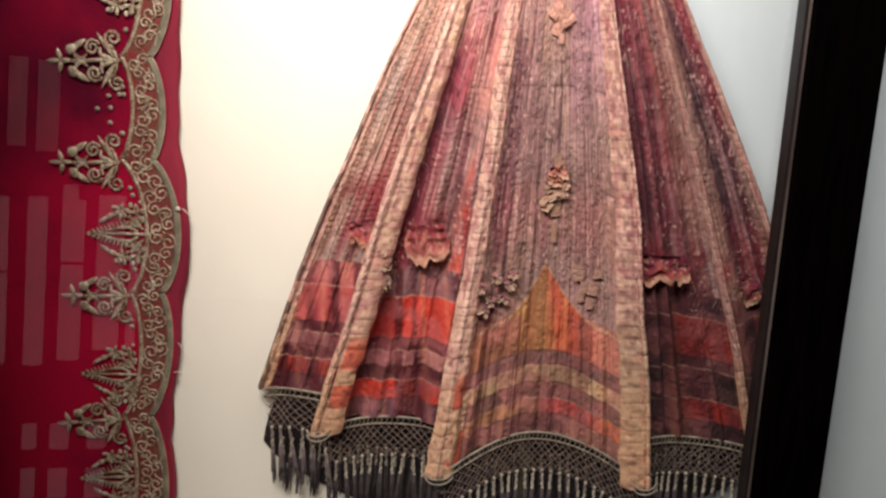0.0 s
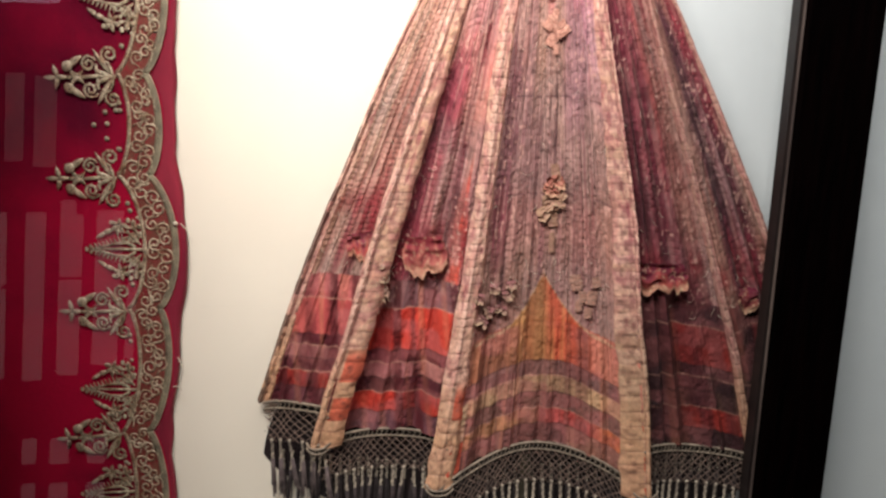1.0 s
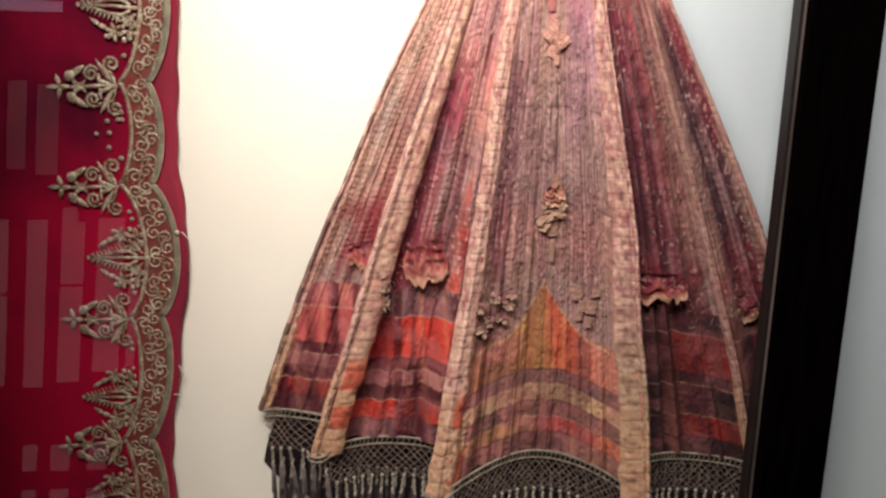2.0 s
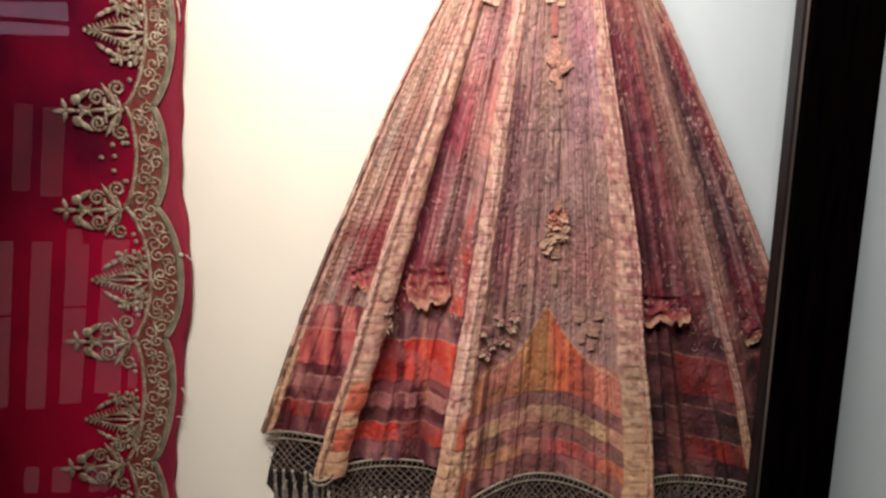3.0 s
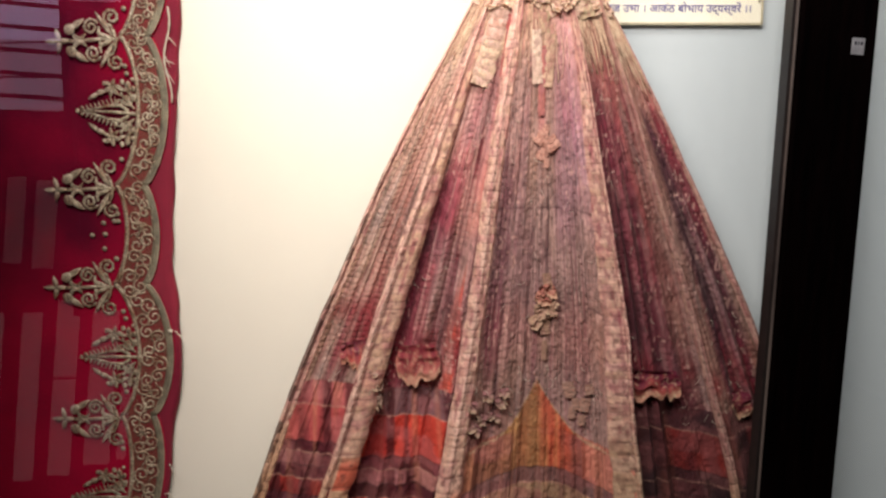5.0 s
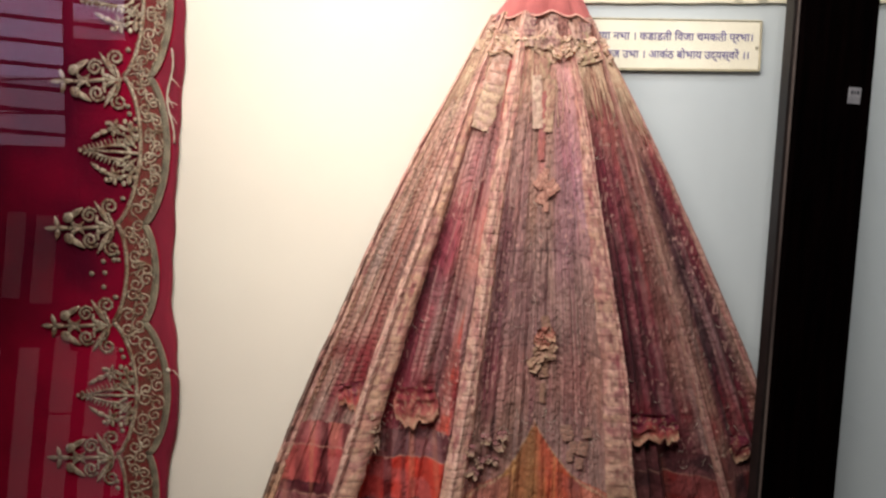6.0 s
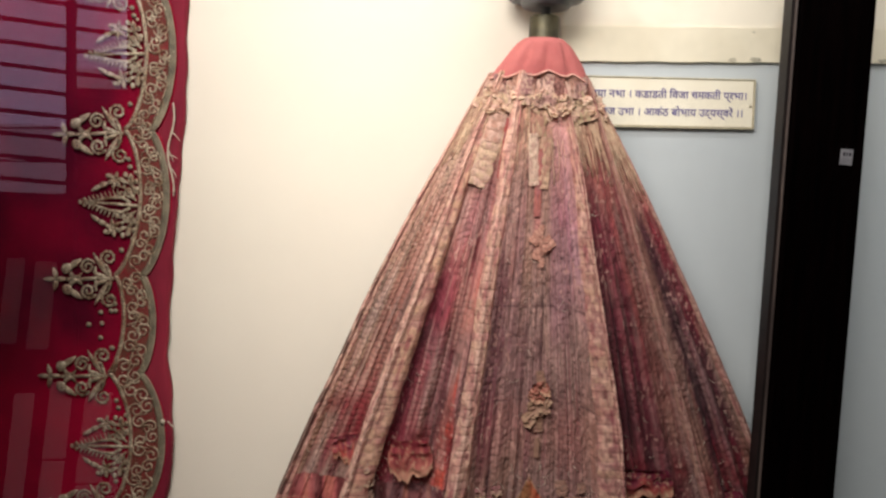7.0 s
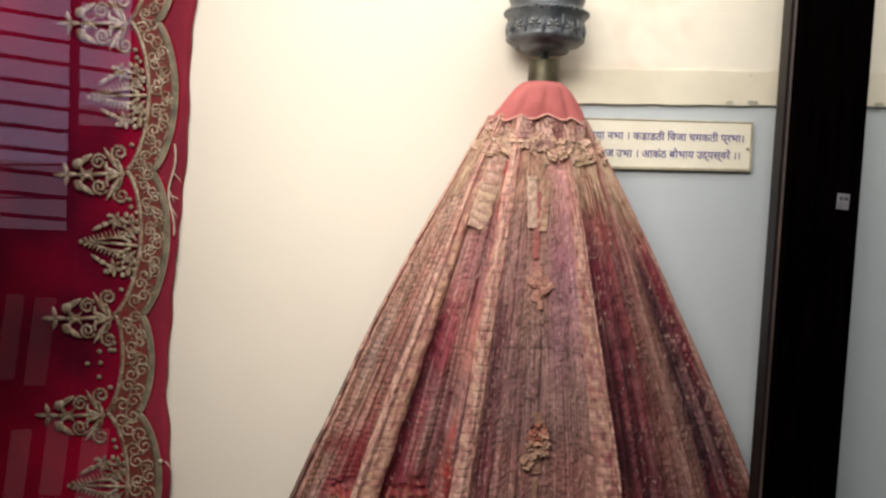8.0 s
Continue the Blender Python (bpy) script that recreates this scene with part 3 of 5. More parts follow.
def tree_mesh():
    """Raised leafy tree: a barbed leaf between two flowers with long pods, on a mound of curls and berries."""
    g = Geo()
    g.tube([(0, 0, 0), (-0.05, -0.004, 0.001), (-0.104, 0, 0)], lambda s: 0.0030 * (1 - 0.5 * s), 6)
    for s in (1, -1):
        g.tube([(-0.016, 0, s * 0.004), (-0.032, -0.003, s * 0.012), (-0.054, -0.003, s * 0.0105), (-0.076, -0.002, s * 0.005), (-0.096, 0, s * 0.001)], lambda q: 0.0030 * (1 - 0.4 * q), 6, 0.7)
        for k in range(9):
            q = k / 8
            x, z = -0.036 - 0.060 * q, s * (0.0125 - 0.0105 * q)
            g.petal(x, z, math.pi - s * (1.15 - 0.25 * q), 0.0150 - 0.0070 * q, 0.0052, 0, 0.004)
        # flower of six petals with a centre
        for k in range(6):
            t = k * math.pi / 3 + 0.3 * s
            g.petal(-0.046 + 0.003 * math.cos(t), s * 0.039 + 0.003 * math.sin(t), t, 0.0125, 0.0105, 0, 0.009)
        g.ball(-0.046, -0.004, s * 0.039, 0.0042, 0.7)
        # long curved pod
        g.petal(-0.058, s * 0.034, math.pi + s * 0.30, 0.019, 0.0125, 0, 0.008)
        g.petal(-0.070, s * 0.030, math.pi + s * 0.52, 0.022, 0.0105, 0, 0.007)
        # curls and filled leaves near the foot
        g.spiral(-0.020, s * 0.022, s * 0.8, -s, 0.0105, -0.001, 0.0024, 1.5)
        g.spiral(-0.034, s * 0.017, s * 2.4, s, 0.0080, -0.001, 0.0021, 1.4)
        g.petal(-0.006, s * 0.008, math.pi - s * 0.75, 0.032, 0.0105, 0, 0.006)
        g.petal(-0.004, s * 0.020, math.pi - s * 0.85, 0.030, 0.0095, 0, 0.006)
        g.petal(-0.022, s * 0.036, math.pi - s * 0.35, 0.020, 0.0095, 0, 0.006)
        g.petal(-0.014, s * 0.032, math.pi - s * 1.35, 0.022, 0.0085, 0, 0.006)
        for (x, z, r) in ((-0.018, 0.046, 0.0056), (-0.028, 0.050, 0.0050), (-0.009, 0.040, 0.0050), (-0.006, 0.028, 0.0044), (-0.030, 0.030, 0.0040), (-0.060, 0.046, 0.0040), (-0.010, 0.055, 0.0036)):
            g.ball(x, -0.002, s * z, r, 0.7)
    g.ball(-0.108, -0.001, 0, 0.0042, 0.6)
    g.ball(-0.101, -0.001, 0.005, 0.0030, 0.6)
    g.ball(-0.101, -0.001, -0.005, 0.0030, 0.6)
    return g.mesh("tree_motif", M_GOLD)


embroidered_cloth()


# ---- the ceremonial umbrella ----
ZT = 1.83   # height of the cap's lower edge, where the ribs begin
# ribs: x at the cap, x at the hem, height at the hem, bow, depth at the cap, depth at the hem
RIBS = (
    (0.131, -0.263, 0.900, -0.024, 1.332, 1.342),
    (0.146, -0.165, 0.832, -0.008, 1.300, 1.295),
    (0.177, 0.049, 0.757, 0.000, 1.286, 1.276),
    (0.241, 0.427, 0.732, 0.017, 1.286, 1.276),
    (0.285, 0.640, 0.785, 0.009, 1.300, 1.297),
    (0.295, 0.795, 0.820, 0.030, 1.332, 1.346),
)
# gores: sag, rise of the hem between its ends, sharpness of the folds, height of the hem at either side
GORES = ((0.012, 0.004, 0.6, 0.900, 0.904), (0.036, 0.014, 0.5, 0.838, 0.850), (0.032, 0.088, 0.8, 0.757, 0.732), (0.036, 0.006, 0.45, 0.824, 0.792), (0.014, 0.004, 0.6, 0.792, 0.815))
# standing folds of each gore: f near the cap, f at the hem, half width, depth (minus is proud), first and last w
FOLDS_WEST = ((0.30, 0.26, 0.05, -0.005, 0.1, 1.0), (0.42, 0.40, 0.05, 0.005, 0.2, 1.0), (0.62, 0.60, 0.06, -0.005, 0.3, 1.0), (0.80, 0.78, 0.05, 0.004, 0.3, 1.0))
FOLDS_WEST_MIDDLE = ((0.30, 0.26, 0.09, 0.014, 0.30, 1.0), (0.50, 0.46, 0.07, -0.010, 0.30, 0.70), (0.62, 0.66, 0.06, 0.010, 0.20, 0.75), (0.72, 0.74, 0.045, 0.014, 0.08, 1.0), (0.86, 0.86, 0.06, -0.014, 0.05, 1.0), (0.42, 0.40, 0.06, -0.009, 0.70, 1.0), (0.58, 0.57, 0.05, -0.008, 0.74, 1.0))
FOLDS_MIDDLE = ((0.16, 0.15, 0.06, 0.007, 0.25, 0.80), (0.30, 0.30, 0.05, -0.004, 0.20, 1.0), (0.52, 0.50, 0.03, 0.004, 0.30, 0.60), (0.70, 0.70, 0.07, -0.005, 0.10, 1.0), (0.80, 0.84, 0.04, 0.006, 0.15, 1.0), (0.60, 0.60, 0.04, 0.003, 0.5, 1.0))
FOLDS_EAST_MIDDLE = ((0.10, 0.10, 0.09, 0.010, 0.15, 1.0), (0.22, 0.24, 0.04, -0.007, 0.25, 1.0), (0.30, 0.27, 0.03, 0.008, 0.30, 1.0), (0.40, 0.36, 0.05, -0.009, 0.25, 1.0), (0.52, 0.50, 0.06, 0.010, 0.30, 1.0), (0.68, 0.66, 0.07, -0.008, 0.20, 1.0), (0.84, 0.84, 0.05, 0.005, 0.20, 1.0))
FOLDS_EAST = ((0.16, 0.14, 0.08, -0.007, 0.15, 1.0), (0.40, 0.40, 0.07, 0.010, 0.25, 1.0), (0.58, 0.56, 0.05, -0.008, 0.35, 1.0), (0.71, 0.70, 0.05, 0.009, 0.40, 1.0), (0.86, 0.86, 0.07, -0.008, 0.30, 1.0))
FOLDS = (FOLDS_WEST, FOLDS_WEST_MIDDLE, FOLDS_MIDDLE, FOLDS_EAST_MIDDLE, FOLDS_EAST)


def mixc(a, b, f):
    return a + (b - a) * np.clip(f, 0, 1)[..., None]


def tone(*rgb):
    return np.array(lin(*rgb)) * 0.62


def ramp01(a, b, v):
    """0 below a, 1 above b, smooth between."""
    t = np.clip((v - a) / (b - a), 0, 1)
    return t * t * (3 - 2 * t)


def rib_point(i, w):
    xt, xb, zb, bow, yt, yb = RIBS[i]
    return xt + (xb - xt) * w + bow * 4 * w * (1 - w), yt + (yb - yt) * w - 0.012 * np.sin(np.pi * np.clip(w, 0, 1)), ZT + (zb - ZT) * w


CORDS = (6, 9, 44, 11, 9)   # couched cords across each gore


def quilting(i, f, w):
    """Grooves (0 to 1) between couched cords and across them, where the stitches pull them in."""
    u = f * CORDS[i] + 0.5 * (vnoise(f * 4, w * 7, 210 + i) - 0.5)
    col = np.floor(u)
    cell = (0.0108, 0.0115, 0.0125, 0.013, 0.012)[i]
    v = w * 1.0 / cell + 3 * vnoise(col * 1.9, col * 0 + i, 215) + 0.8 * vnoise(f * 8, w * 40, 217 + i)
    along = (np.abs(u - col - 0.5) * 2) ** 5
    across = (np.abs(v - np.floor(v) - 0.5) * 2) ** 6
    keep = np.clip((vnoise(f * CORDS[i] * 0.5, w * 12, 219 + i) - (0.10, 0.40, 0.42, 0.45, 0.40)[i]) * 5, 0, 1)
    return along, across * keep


def fold_place(f0, f1, i, w, k):
    return f0 + (f1 - f0) * w + 0.022 * (vnoise(w * 5, w * 0 + k * 3.1, 230 + i) - 0.5)


def gore_surface(i, f, w, relief=True):
    """Place of the cloth of gore i at f across (0..1) and w down (0 cap, 1 hem)."""
    sag, rise, sharp, h0, h1 = GORES[i]
    prof = np.sin(np.pi * np.clip(f, 0, 1)) ** sharp
    z = ZT + (h0 + (h1 - h0) * f + rise * prof - ZT) * w
    xa, ya, za = rib_point(i, (ZT - z) / (ZT - RIBS[i][2]))
    xb, yb, zb = rib_point(i + 1, (ZT - z) / (ZT - RIBS[i + 1][2]))
    x, y = xa + (xb - xa) * f, ya + (yb - ya) * f
    y = y + sag * prof * (0.22 + 0.78 * w)
    if relief:
        amp = 0.15 + 0.85 * w
        for k, (f0, f1, hw, deep, w0, w1) in enumerate(FOLDS[i]):
            on = ramp01(w0 - 0.02, w0 + 0.12, w) * (1 if w1 >= 1 else 1 - ramp01(w1 - 0.10, w1 + 0.02, w))
            y = y + 0.95 * deep * amp * on * np.exp(-((f - fold_place(f0, f1, i, w, k)) / hw) ** 2)
        lanes = (9, 12, 34, 13, 11)[i]
        y += amp * 0.0042 * (vnoise(f * lanes, w * 3.0, i + 1) - 0.5) * 2 + amp * 0.0014 * (vnoise(f * lanes * 3, w * 9, i + 9) - 0.5) * 2
        field = np.clip((0.78 - w) * 10, 0, 1)
        along, across = quilting(i, f, w)
        y += field * ((0.0022, 0.0014, 0.0011, 0.0010, 0.0012)[i] * along * np.clip(w * 4, 0.2, 1) + (0.0022, 0.0016, 0.0013, 0.0013, 0.0014)[i] * across)
        y += field * 0.0030 * np.clip(vnoise(x * 60, z * 26, i + 5) - 0.62, 0, 1) * 2 * np.clip(vnoise(x * 14, z * 10, i + 6) * 3 - 1, 0, 1)
        # slanting pleats in the bands above the hem
        y += (1 - field) * 0.0034 * (vnoise(f * lanes * (1.1 if i == 2 else 2.0) - w * (9 if i < 2 else 2), w * 2, i + 7) - 0.5) * 2
        y += 0.0016 * (vnoise(x * 70, z * 45, i + 3) - 0.5) * 2 + 0.0010 * (vnoise(x * 260, z * 160, i + 4) - 0.5) * 2
    return x, np.minimum(y, 1.364), z


PALE, TAN, ROSE = tone(230, 190, 172), tone(204, 154, 134), tone(194, 122, 120)
MAUVE, GREYM, VIOLET = tone(158, 102, 104), tone(178, 142, 126), tone(200, 148, 164)
MAROON, WINE = tone(140, 54, 72), tone(106, 16, 46)
REDO, PLUM = tone(206, 62, 46), tone(82, 42, 54)
CORAL, CREAM, OCHRE, BROWN = tone(198, 88, 80), tone(216, 190, 152), tone(196, 142, 78), tone(124, 80, 72)
KHAKI = tone(176, 142, 112)

# dyed and worn streaks of each gore, some painting shaded fold valleys and lit ridges: f near the cap, f at the hem,
# half width, tone, weight, first and last w
STREAKS_WEST_A = ((0.5, 0.5, 0.6, TAN, 0.6, -0.2, 0.34), (0.36, 0.34, 0.12, KHAKI, 0.7, 0.1, 0.62), (0.60, 0.60, 0.12, tone(196, 138, 124), 0.6, 0.1, 0.6), (0.74, 0.72, 0.12, tone(172, 94, 84), 0.6, 0.36, 0.62),)
STREAKS_WEST_B = ((0.30, 0.28, 0.03, PALE, 0.8, 0.05, 0.72), (0.10, 0.09, 0.05, KHAKI, 0.8, 0.1, 1.0), (0.58, 0.58, 0.26, tone(146, 34, 52), 0.75, 0.56, 0.74), (0.40, 0.40, 0.03, MAROON, 0.6, 0.2, 0.75),)
STREAKS_WEST_MIDDLE_A = ((0.28, 0.28, 0.16, TAN, 0.8, -0.2, 0.34), (0.55, 0.55, 0.2, ROSE, 0.6, -0.2, 0.4), (0.32, 0.30, 0.14, MAROON, 0.95, 0.36, 0.80), (0.28, 0.25, 0.06, WINE, 0.7, 0.40, 0.78), (0.49, 0.50, 0.07, tone(176, 84, 96), 0.7, 0.34, 0.56), (0.52, 0.55, 0.05, GREYM, 0.75, 0.48, 0.70),)
STREAKS_WEST_MIDDLE_B = ((0.70, 0.70, 0.05, tone(104, 32, 42), 0.85, 0.06, 0.66), (0.62, 0.62, 0.05, GREYM, 0.5, 0.2, 0.5), (0.88, 0.84, 0.07, tone(206, 112, 104), 0.9, 0.02, 0.40), (0.80, 0.82, 0.07, TAN, 0.75, 0.36, 0.54), (0.82, 0.82, 0.08, tone(214, 92, 72), 0.95, 0.55, 0.80),)
STREAKS_MIDDLE_A = ((0.14, 0.12, 0.07, tone(134, 56, 76), 0.9, 0.30, 0.66), (0.05, 0.05, 0.05, PALE, 0.6, -0.2, 0.3), (0.30, 0.26, 0.07, MAUVE, 0.7, 0.2, 0.66), (0.45, 0.45, 0.05, tone(206, 122, 108), 0.85, 0.10, 0.28), (0.36, 0.36, 0.05, KHAKI, 0.7, 0.15, 0.40), (0.56, 0.54, 0.05, KHAKI, 0.7, 0.10, 0.46), (0.80, 0.72, 0.15, VIOLET, 0.95, -0.2, 0.40),)
STREAKS_MIDDLE_B = ((0.70, 0.66, 0.10, tone(164, 110, 118), 0.7, 0.14, 0.46), (0.86, 0.86, 0.05, TAN, 0.6, 0.30, 0.70), (0.52, 0.50, 0.012, PLUM, 0.7, 0.30, 0.55), (0.40, 0.40, 0.08, MAUVE, 0.45, 0.40, 0.66), (0.72, 0.70, 0.10, tone(150, 92, 92), 0.6, 0.50, 0.72), (0.16, 0.16, 0.10, tone(112, 40, 44), 0.75, 0.69, 0.775),)
STREAKS_EAST_MIDDLE_A = ((0.10, 0.08, 0.10, WINE, 0.8, 0.18, 0.86), (0.50, 0.50, 0.26, tone(182, 94, 92), 0.8, -0.2, 0.24), (0.32, 0.26, 0.10, MAROON, 0.9, 0.16, 0.9), (0.26, 0.25, 0.04, tone(96, 52, 62), 0.8, 0.30, 0.8), (0.40, 0.36, 0.035, tone(174, 98, 104), 0.8, 0.30, 0.66),)
STREAKS_EAST_MIDDLE_B = ((0.52, 0.52, 0.07, WINE, 0.75, 0.34, 0.86), (0.60, 0.60, 0.05, tone(160, 72, 84), 0.6, 0.40, 0.7), (0.76, 0.86, 0.13, tone(162, 116, 102), 0.8, 0.24, 0.72), (0.66, 0.70, 0.06, tone(170, 86, 84), 0.7, 0.24, 0.5), (0.94, 0.95, 0.04, PALE, 0.6, 0.2, 0.8),)
STREAKS_EAST_A = ((0.5, 0.5, 0.6, tone(188, 136, 116), 0.7, -0.2, 0.26), (0.12, 0.14, 0.15, tone(170, 128, 110), 0.95, 0.08, 0.86), (0.40, 0.40, 0.10, PLUM, 0.9, 0.24, 0.8), (0.74, 0.76, 0.16, tone(156, 50, 66), 0.95, 0.16, 0.40),)
STREAKS_EAST_B = ((0.58, 0.58, 0.05, tone(192, 146, 144), 0.8, 0.40, 0.74), (0.72, 0.70, 0.07, WINE, 0.9, 0.40, 0.86), (0.90, 0.88, 0.09, tone(176, 138, 116), 0.9, 0.40, 0.9), (0.46, 0.44, 0.06, tone(128, 12, 34), 0.8, 0.60, 0.74),)
STREAKS = (STREAKS_WEST_A + STREAKS_WEST_B, STREAKS_WEST_MIDDLE_A + STREAKS_WEST_MIDDLE_B, STREAKS_MIDDLE_A + STREAKS_MIDDLE_B, STREAKS_EAST_MIDDLE_A + STREAKS_EAST_MIDDLE_B, STREAKS_EAST_A + STREAKS_EAST_B)


def gore_dye(i, f, w, d, x, z):
    """The worn, patched colour of the silk, with some light and shade painted in: d is the distance up from the hem in
    metres.
    """
    lanes = (12, 18, 60, 13, 11)[i]
    s1 = vnoise(f * lanes, w * 5 + 3 * vnoise(f * 5, w * 9, 3), 20 + i)
    s2 = vnoise(f * lanes * 2.3, w * 14, 30 + i)
    s3 = vnoise(f * lanes * 4, w * 30, 35 + i)
    blot = vnoise(x * 22, z * 12, 40 + i)
    spot = vnoise(x * 90, z * 60, 50 + i)
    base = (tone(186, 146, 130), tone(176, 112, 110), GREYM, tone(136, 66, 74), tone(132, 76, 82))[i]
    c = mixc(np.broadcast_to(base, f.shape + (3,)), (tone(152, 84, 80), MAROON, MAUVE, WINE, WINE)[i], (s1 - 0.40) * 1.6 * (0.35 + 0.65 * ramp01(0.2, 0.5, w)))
    for k, (f0, f1, hw, col, weight, w0, w1) in enumerate(STREAKS[i]):
        ragged = 0.05 * (vnoise(f * 22, w * 0, 240 + k) - 0.5) * 2
        on = ramp01(w0 - 0.03, w0 + 0.04, w + ragged) * (1 - ramp01(w1 - 0.05, w1 + 0.03, w + ragged))
        q = (f - fold_place(f0, f1, i, w, k)) / (hw * (0.8 + 0.5 * vnoise(w * 9, w * 0 + k, 250 + i)))
        c = mixc(c, col, weight * on * np.exp(-q ** 4) * (0.55 + 0.75 * s2))
    # bare pale threads and darker worn lanes
    c = mixc(c, PALE, (0.55, 0.40, 0.45, 0.18, 0.22)[i] * np.clip((s2 - 0.60) * 5, 0, 1) * np.clip((0.78 - w) * 6, 0, 1))
    c = mixc(c, c * 0.62, np.clip((s3 - 0.62) * 4, 0, 0.7))
    big = vnoise(x * 13 + 1.5 * s1, z * 7, 140 + i)
    c = mixc(c, np.broadcast_to(c.mean(-1, keepdims=True), c.shape) * np.array((1.22, 0.96, 0.92)), np.clip((big - 0.45) * 1.6, 0, 0.35))
    c = c * (0.86 + 0.28 * vnoise(x * 9, z * 16, 150 + i))[..., None]
    # faded head of the canopy, then extra brightness from the light above painted in
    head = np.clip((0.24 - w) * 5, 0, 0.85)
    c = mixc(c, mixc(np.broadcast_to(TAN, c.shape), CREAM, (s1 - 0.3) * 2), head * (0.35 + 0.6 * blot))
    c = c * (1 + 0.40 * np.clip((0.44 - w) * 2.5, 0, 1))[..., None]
    if i != 2:
        glow = np.exp(-((d - 0.33) / 0.05) ** 2) * np.clip((vnoise(f * 6, d * 16, 44 + i) - 0.30) * 2.2, 0, 0.8)
        c = mixc(c, tone(146, 18, 42), glow)
    # the ogee border and the bands above the hem
    # slanting fold shadows of the pleats, to be painted into the bands
    lean = f * lanes * (0.8, 0.75, 0.55, 0.7, 0.7)[i] - w * ((26, 16, 0, 0, 0)[i])
    pleat_shade = (vnoise(lean, w * 3, 80 + i) - 0.5) * (1.5 if i < 2 else 1.1)
    wob = d + 0.006 * (vnoise(f * 7, w * 3, 60 + i) - 0.5) + 0.0016 * (vnoise(f * 60, w * 40, 61 + i) - 0.5)
    if i == 2:
        half = np.clip((f - 0.46) * 40, 0, 1)
        low = mixc(np.broadcast_to(tone(186, 138, 100), c.shape), CORAL, half)
        low = mixc(low, tone(206, 110, 60), ramp01(0.70, 0.86, f))
        top = mixc(np.broadcast_to(tone(170, 116, 86), c.shape), tone(204, 96, 70), np.clip((f - 0.50) * 14, 0, 1))
        top = mixc(top, TAN, ramp01(0.66, 0.80, f) * 0.6)
        bands = ((0.000, 0.038, tone(132, 88, 84)), (0.038, 0.068, low), (0.068, 0.100, tone(134, 98, 88)), (0.100, 0.132, tone(206, 176, 134)), (0.132, 0.161, tone(138, 104, 98)), (0.161, 0.240, top))
    elif i < 2:
        k = 1.0 if i else 0.86
        bands = tuple((a * k, b * k, col) for a, b, col in ((0.000, 0.036, tone(118, 78, 86)), (0.036, 0.072, REDO), (0.072, 0.099, tone(98, 44, 52)), (0.099, 0.127, tone(170, 112, 110)), (0.127, 0.150, tone(96, 30, 42)), (0.150, 0.226, REDO * 1.05 if i else tone(196, 84, 84)), (0.226, 0.276, tone(132, 94, 96) if i else tone(186, 96, 96))))
    else:
        # west part of the east bands dark: shade beside the tape painted in
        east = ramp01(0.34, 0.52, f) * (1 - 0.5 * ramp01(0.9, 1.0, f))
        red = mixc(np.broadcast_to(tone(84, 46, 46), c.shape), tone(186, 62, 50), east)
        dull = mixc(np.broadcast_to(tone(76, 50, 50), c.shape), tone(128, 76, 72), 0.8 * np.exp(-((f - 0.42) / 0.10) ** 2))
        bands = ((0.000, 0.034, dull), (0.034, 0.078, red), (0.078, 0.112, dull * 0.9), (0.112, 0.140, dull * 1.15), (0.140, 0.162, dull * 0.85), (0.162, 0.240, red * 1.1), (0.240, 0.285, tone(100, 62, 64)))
    for n, (a, b, col) in enumerate(bands):
        inside = (wob >= a) & (wob < b)
        col = np.broadcast_to(col, c.shape)
        # each band is pieced from lengths of slightly different silk, seamed upright
        u = f * (3, 4, 6, 4, 3)[i] + 0.37 * n + 0.3 * vnoise(np.full_like(f, n * 1.7), f * 0, 71 + i)
        lot = np.floor(u)
        pick = vnoise(lot * 1.91 + n * 3.3, lot * 0.37 + n, 73 + i)
        col2 = mixc(col, col * 0.66, (pick - 0.45) * 1.6)
        col2 = mixc(col2, tone(196, 150, 120), np.clip((0.40 - pick) * 1.5, 0, 0.45) * (1 if i == 2 else 0.5))
        col2 = mixc(col2, col * 0.45, 0.8 * np.exp(-((u - lot - 0.03) / 0.016) ** 2))
        # dark pleat shadows, then paler lit pleats, mixed into the band colour
        col2 = mixc(col2, (tone(76, 18, 26), tone(76, 14, 22), BROWN, PLUM * 0.7, PLUM * 0.7)[i], np.clip(pleat_shade * 2.4 + 0.02, 0, 0.86 if i < 2 else 0.5))
        col2 = mixc(col2, tone(220, 148, 112), np.clip(-pleat_shade * 1.1 - 0.22, 0, 0.34))
        col2 = mixc(col2, ROSE, np.clip((vnoise(x * 26, z * 40, 63 + i) - 0.50) * 2.0, 0, 0.34))
        col2 = mixc(col2, tone(90, 22, 34) if i != 2 else tone(112, 72, 66), np.clip((vnoise(f * 5 + 2, w * 9, 67 + i) - 0.48) * 2.4, 0, 0.55))
        c = np.where(inside[..., None], col2, c)
    if i == 2:
        peak = 0.480 - 0.3 * (d - 0.24)
        tip = 0.232 + 0.094 * np.clip(1 - np.abs(f - peak) / 0.28, 0, 1) ** 1.9
        og = (wob >= 0.161) & (wob < tip) & (np.abs(f - peak) < 0.42)
        flame = mixc(np.broadcast_to(tone(188, 142, 88), c.shape), tone(208, 100, 66), ramp01(-0.02, 0.05, f - peak + 0.05 * pleat_shade))
        flame = mixc(flame, tone(150, 84, 44), np.clip(pleat_shade * 1.5, 0, 0.6))
        flame = mixc(flame, tone(226, 176, 108), np.clip(-pleat_shade * 1.6 - 0.1, 0, 0.5))
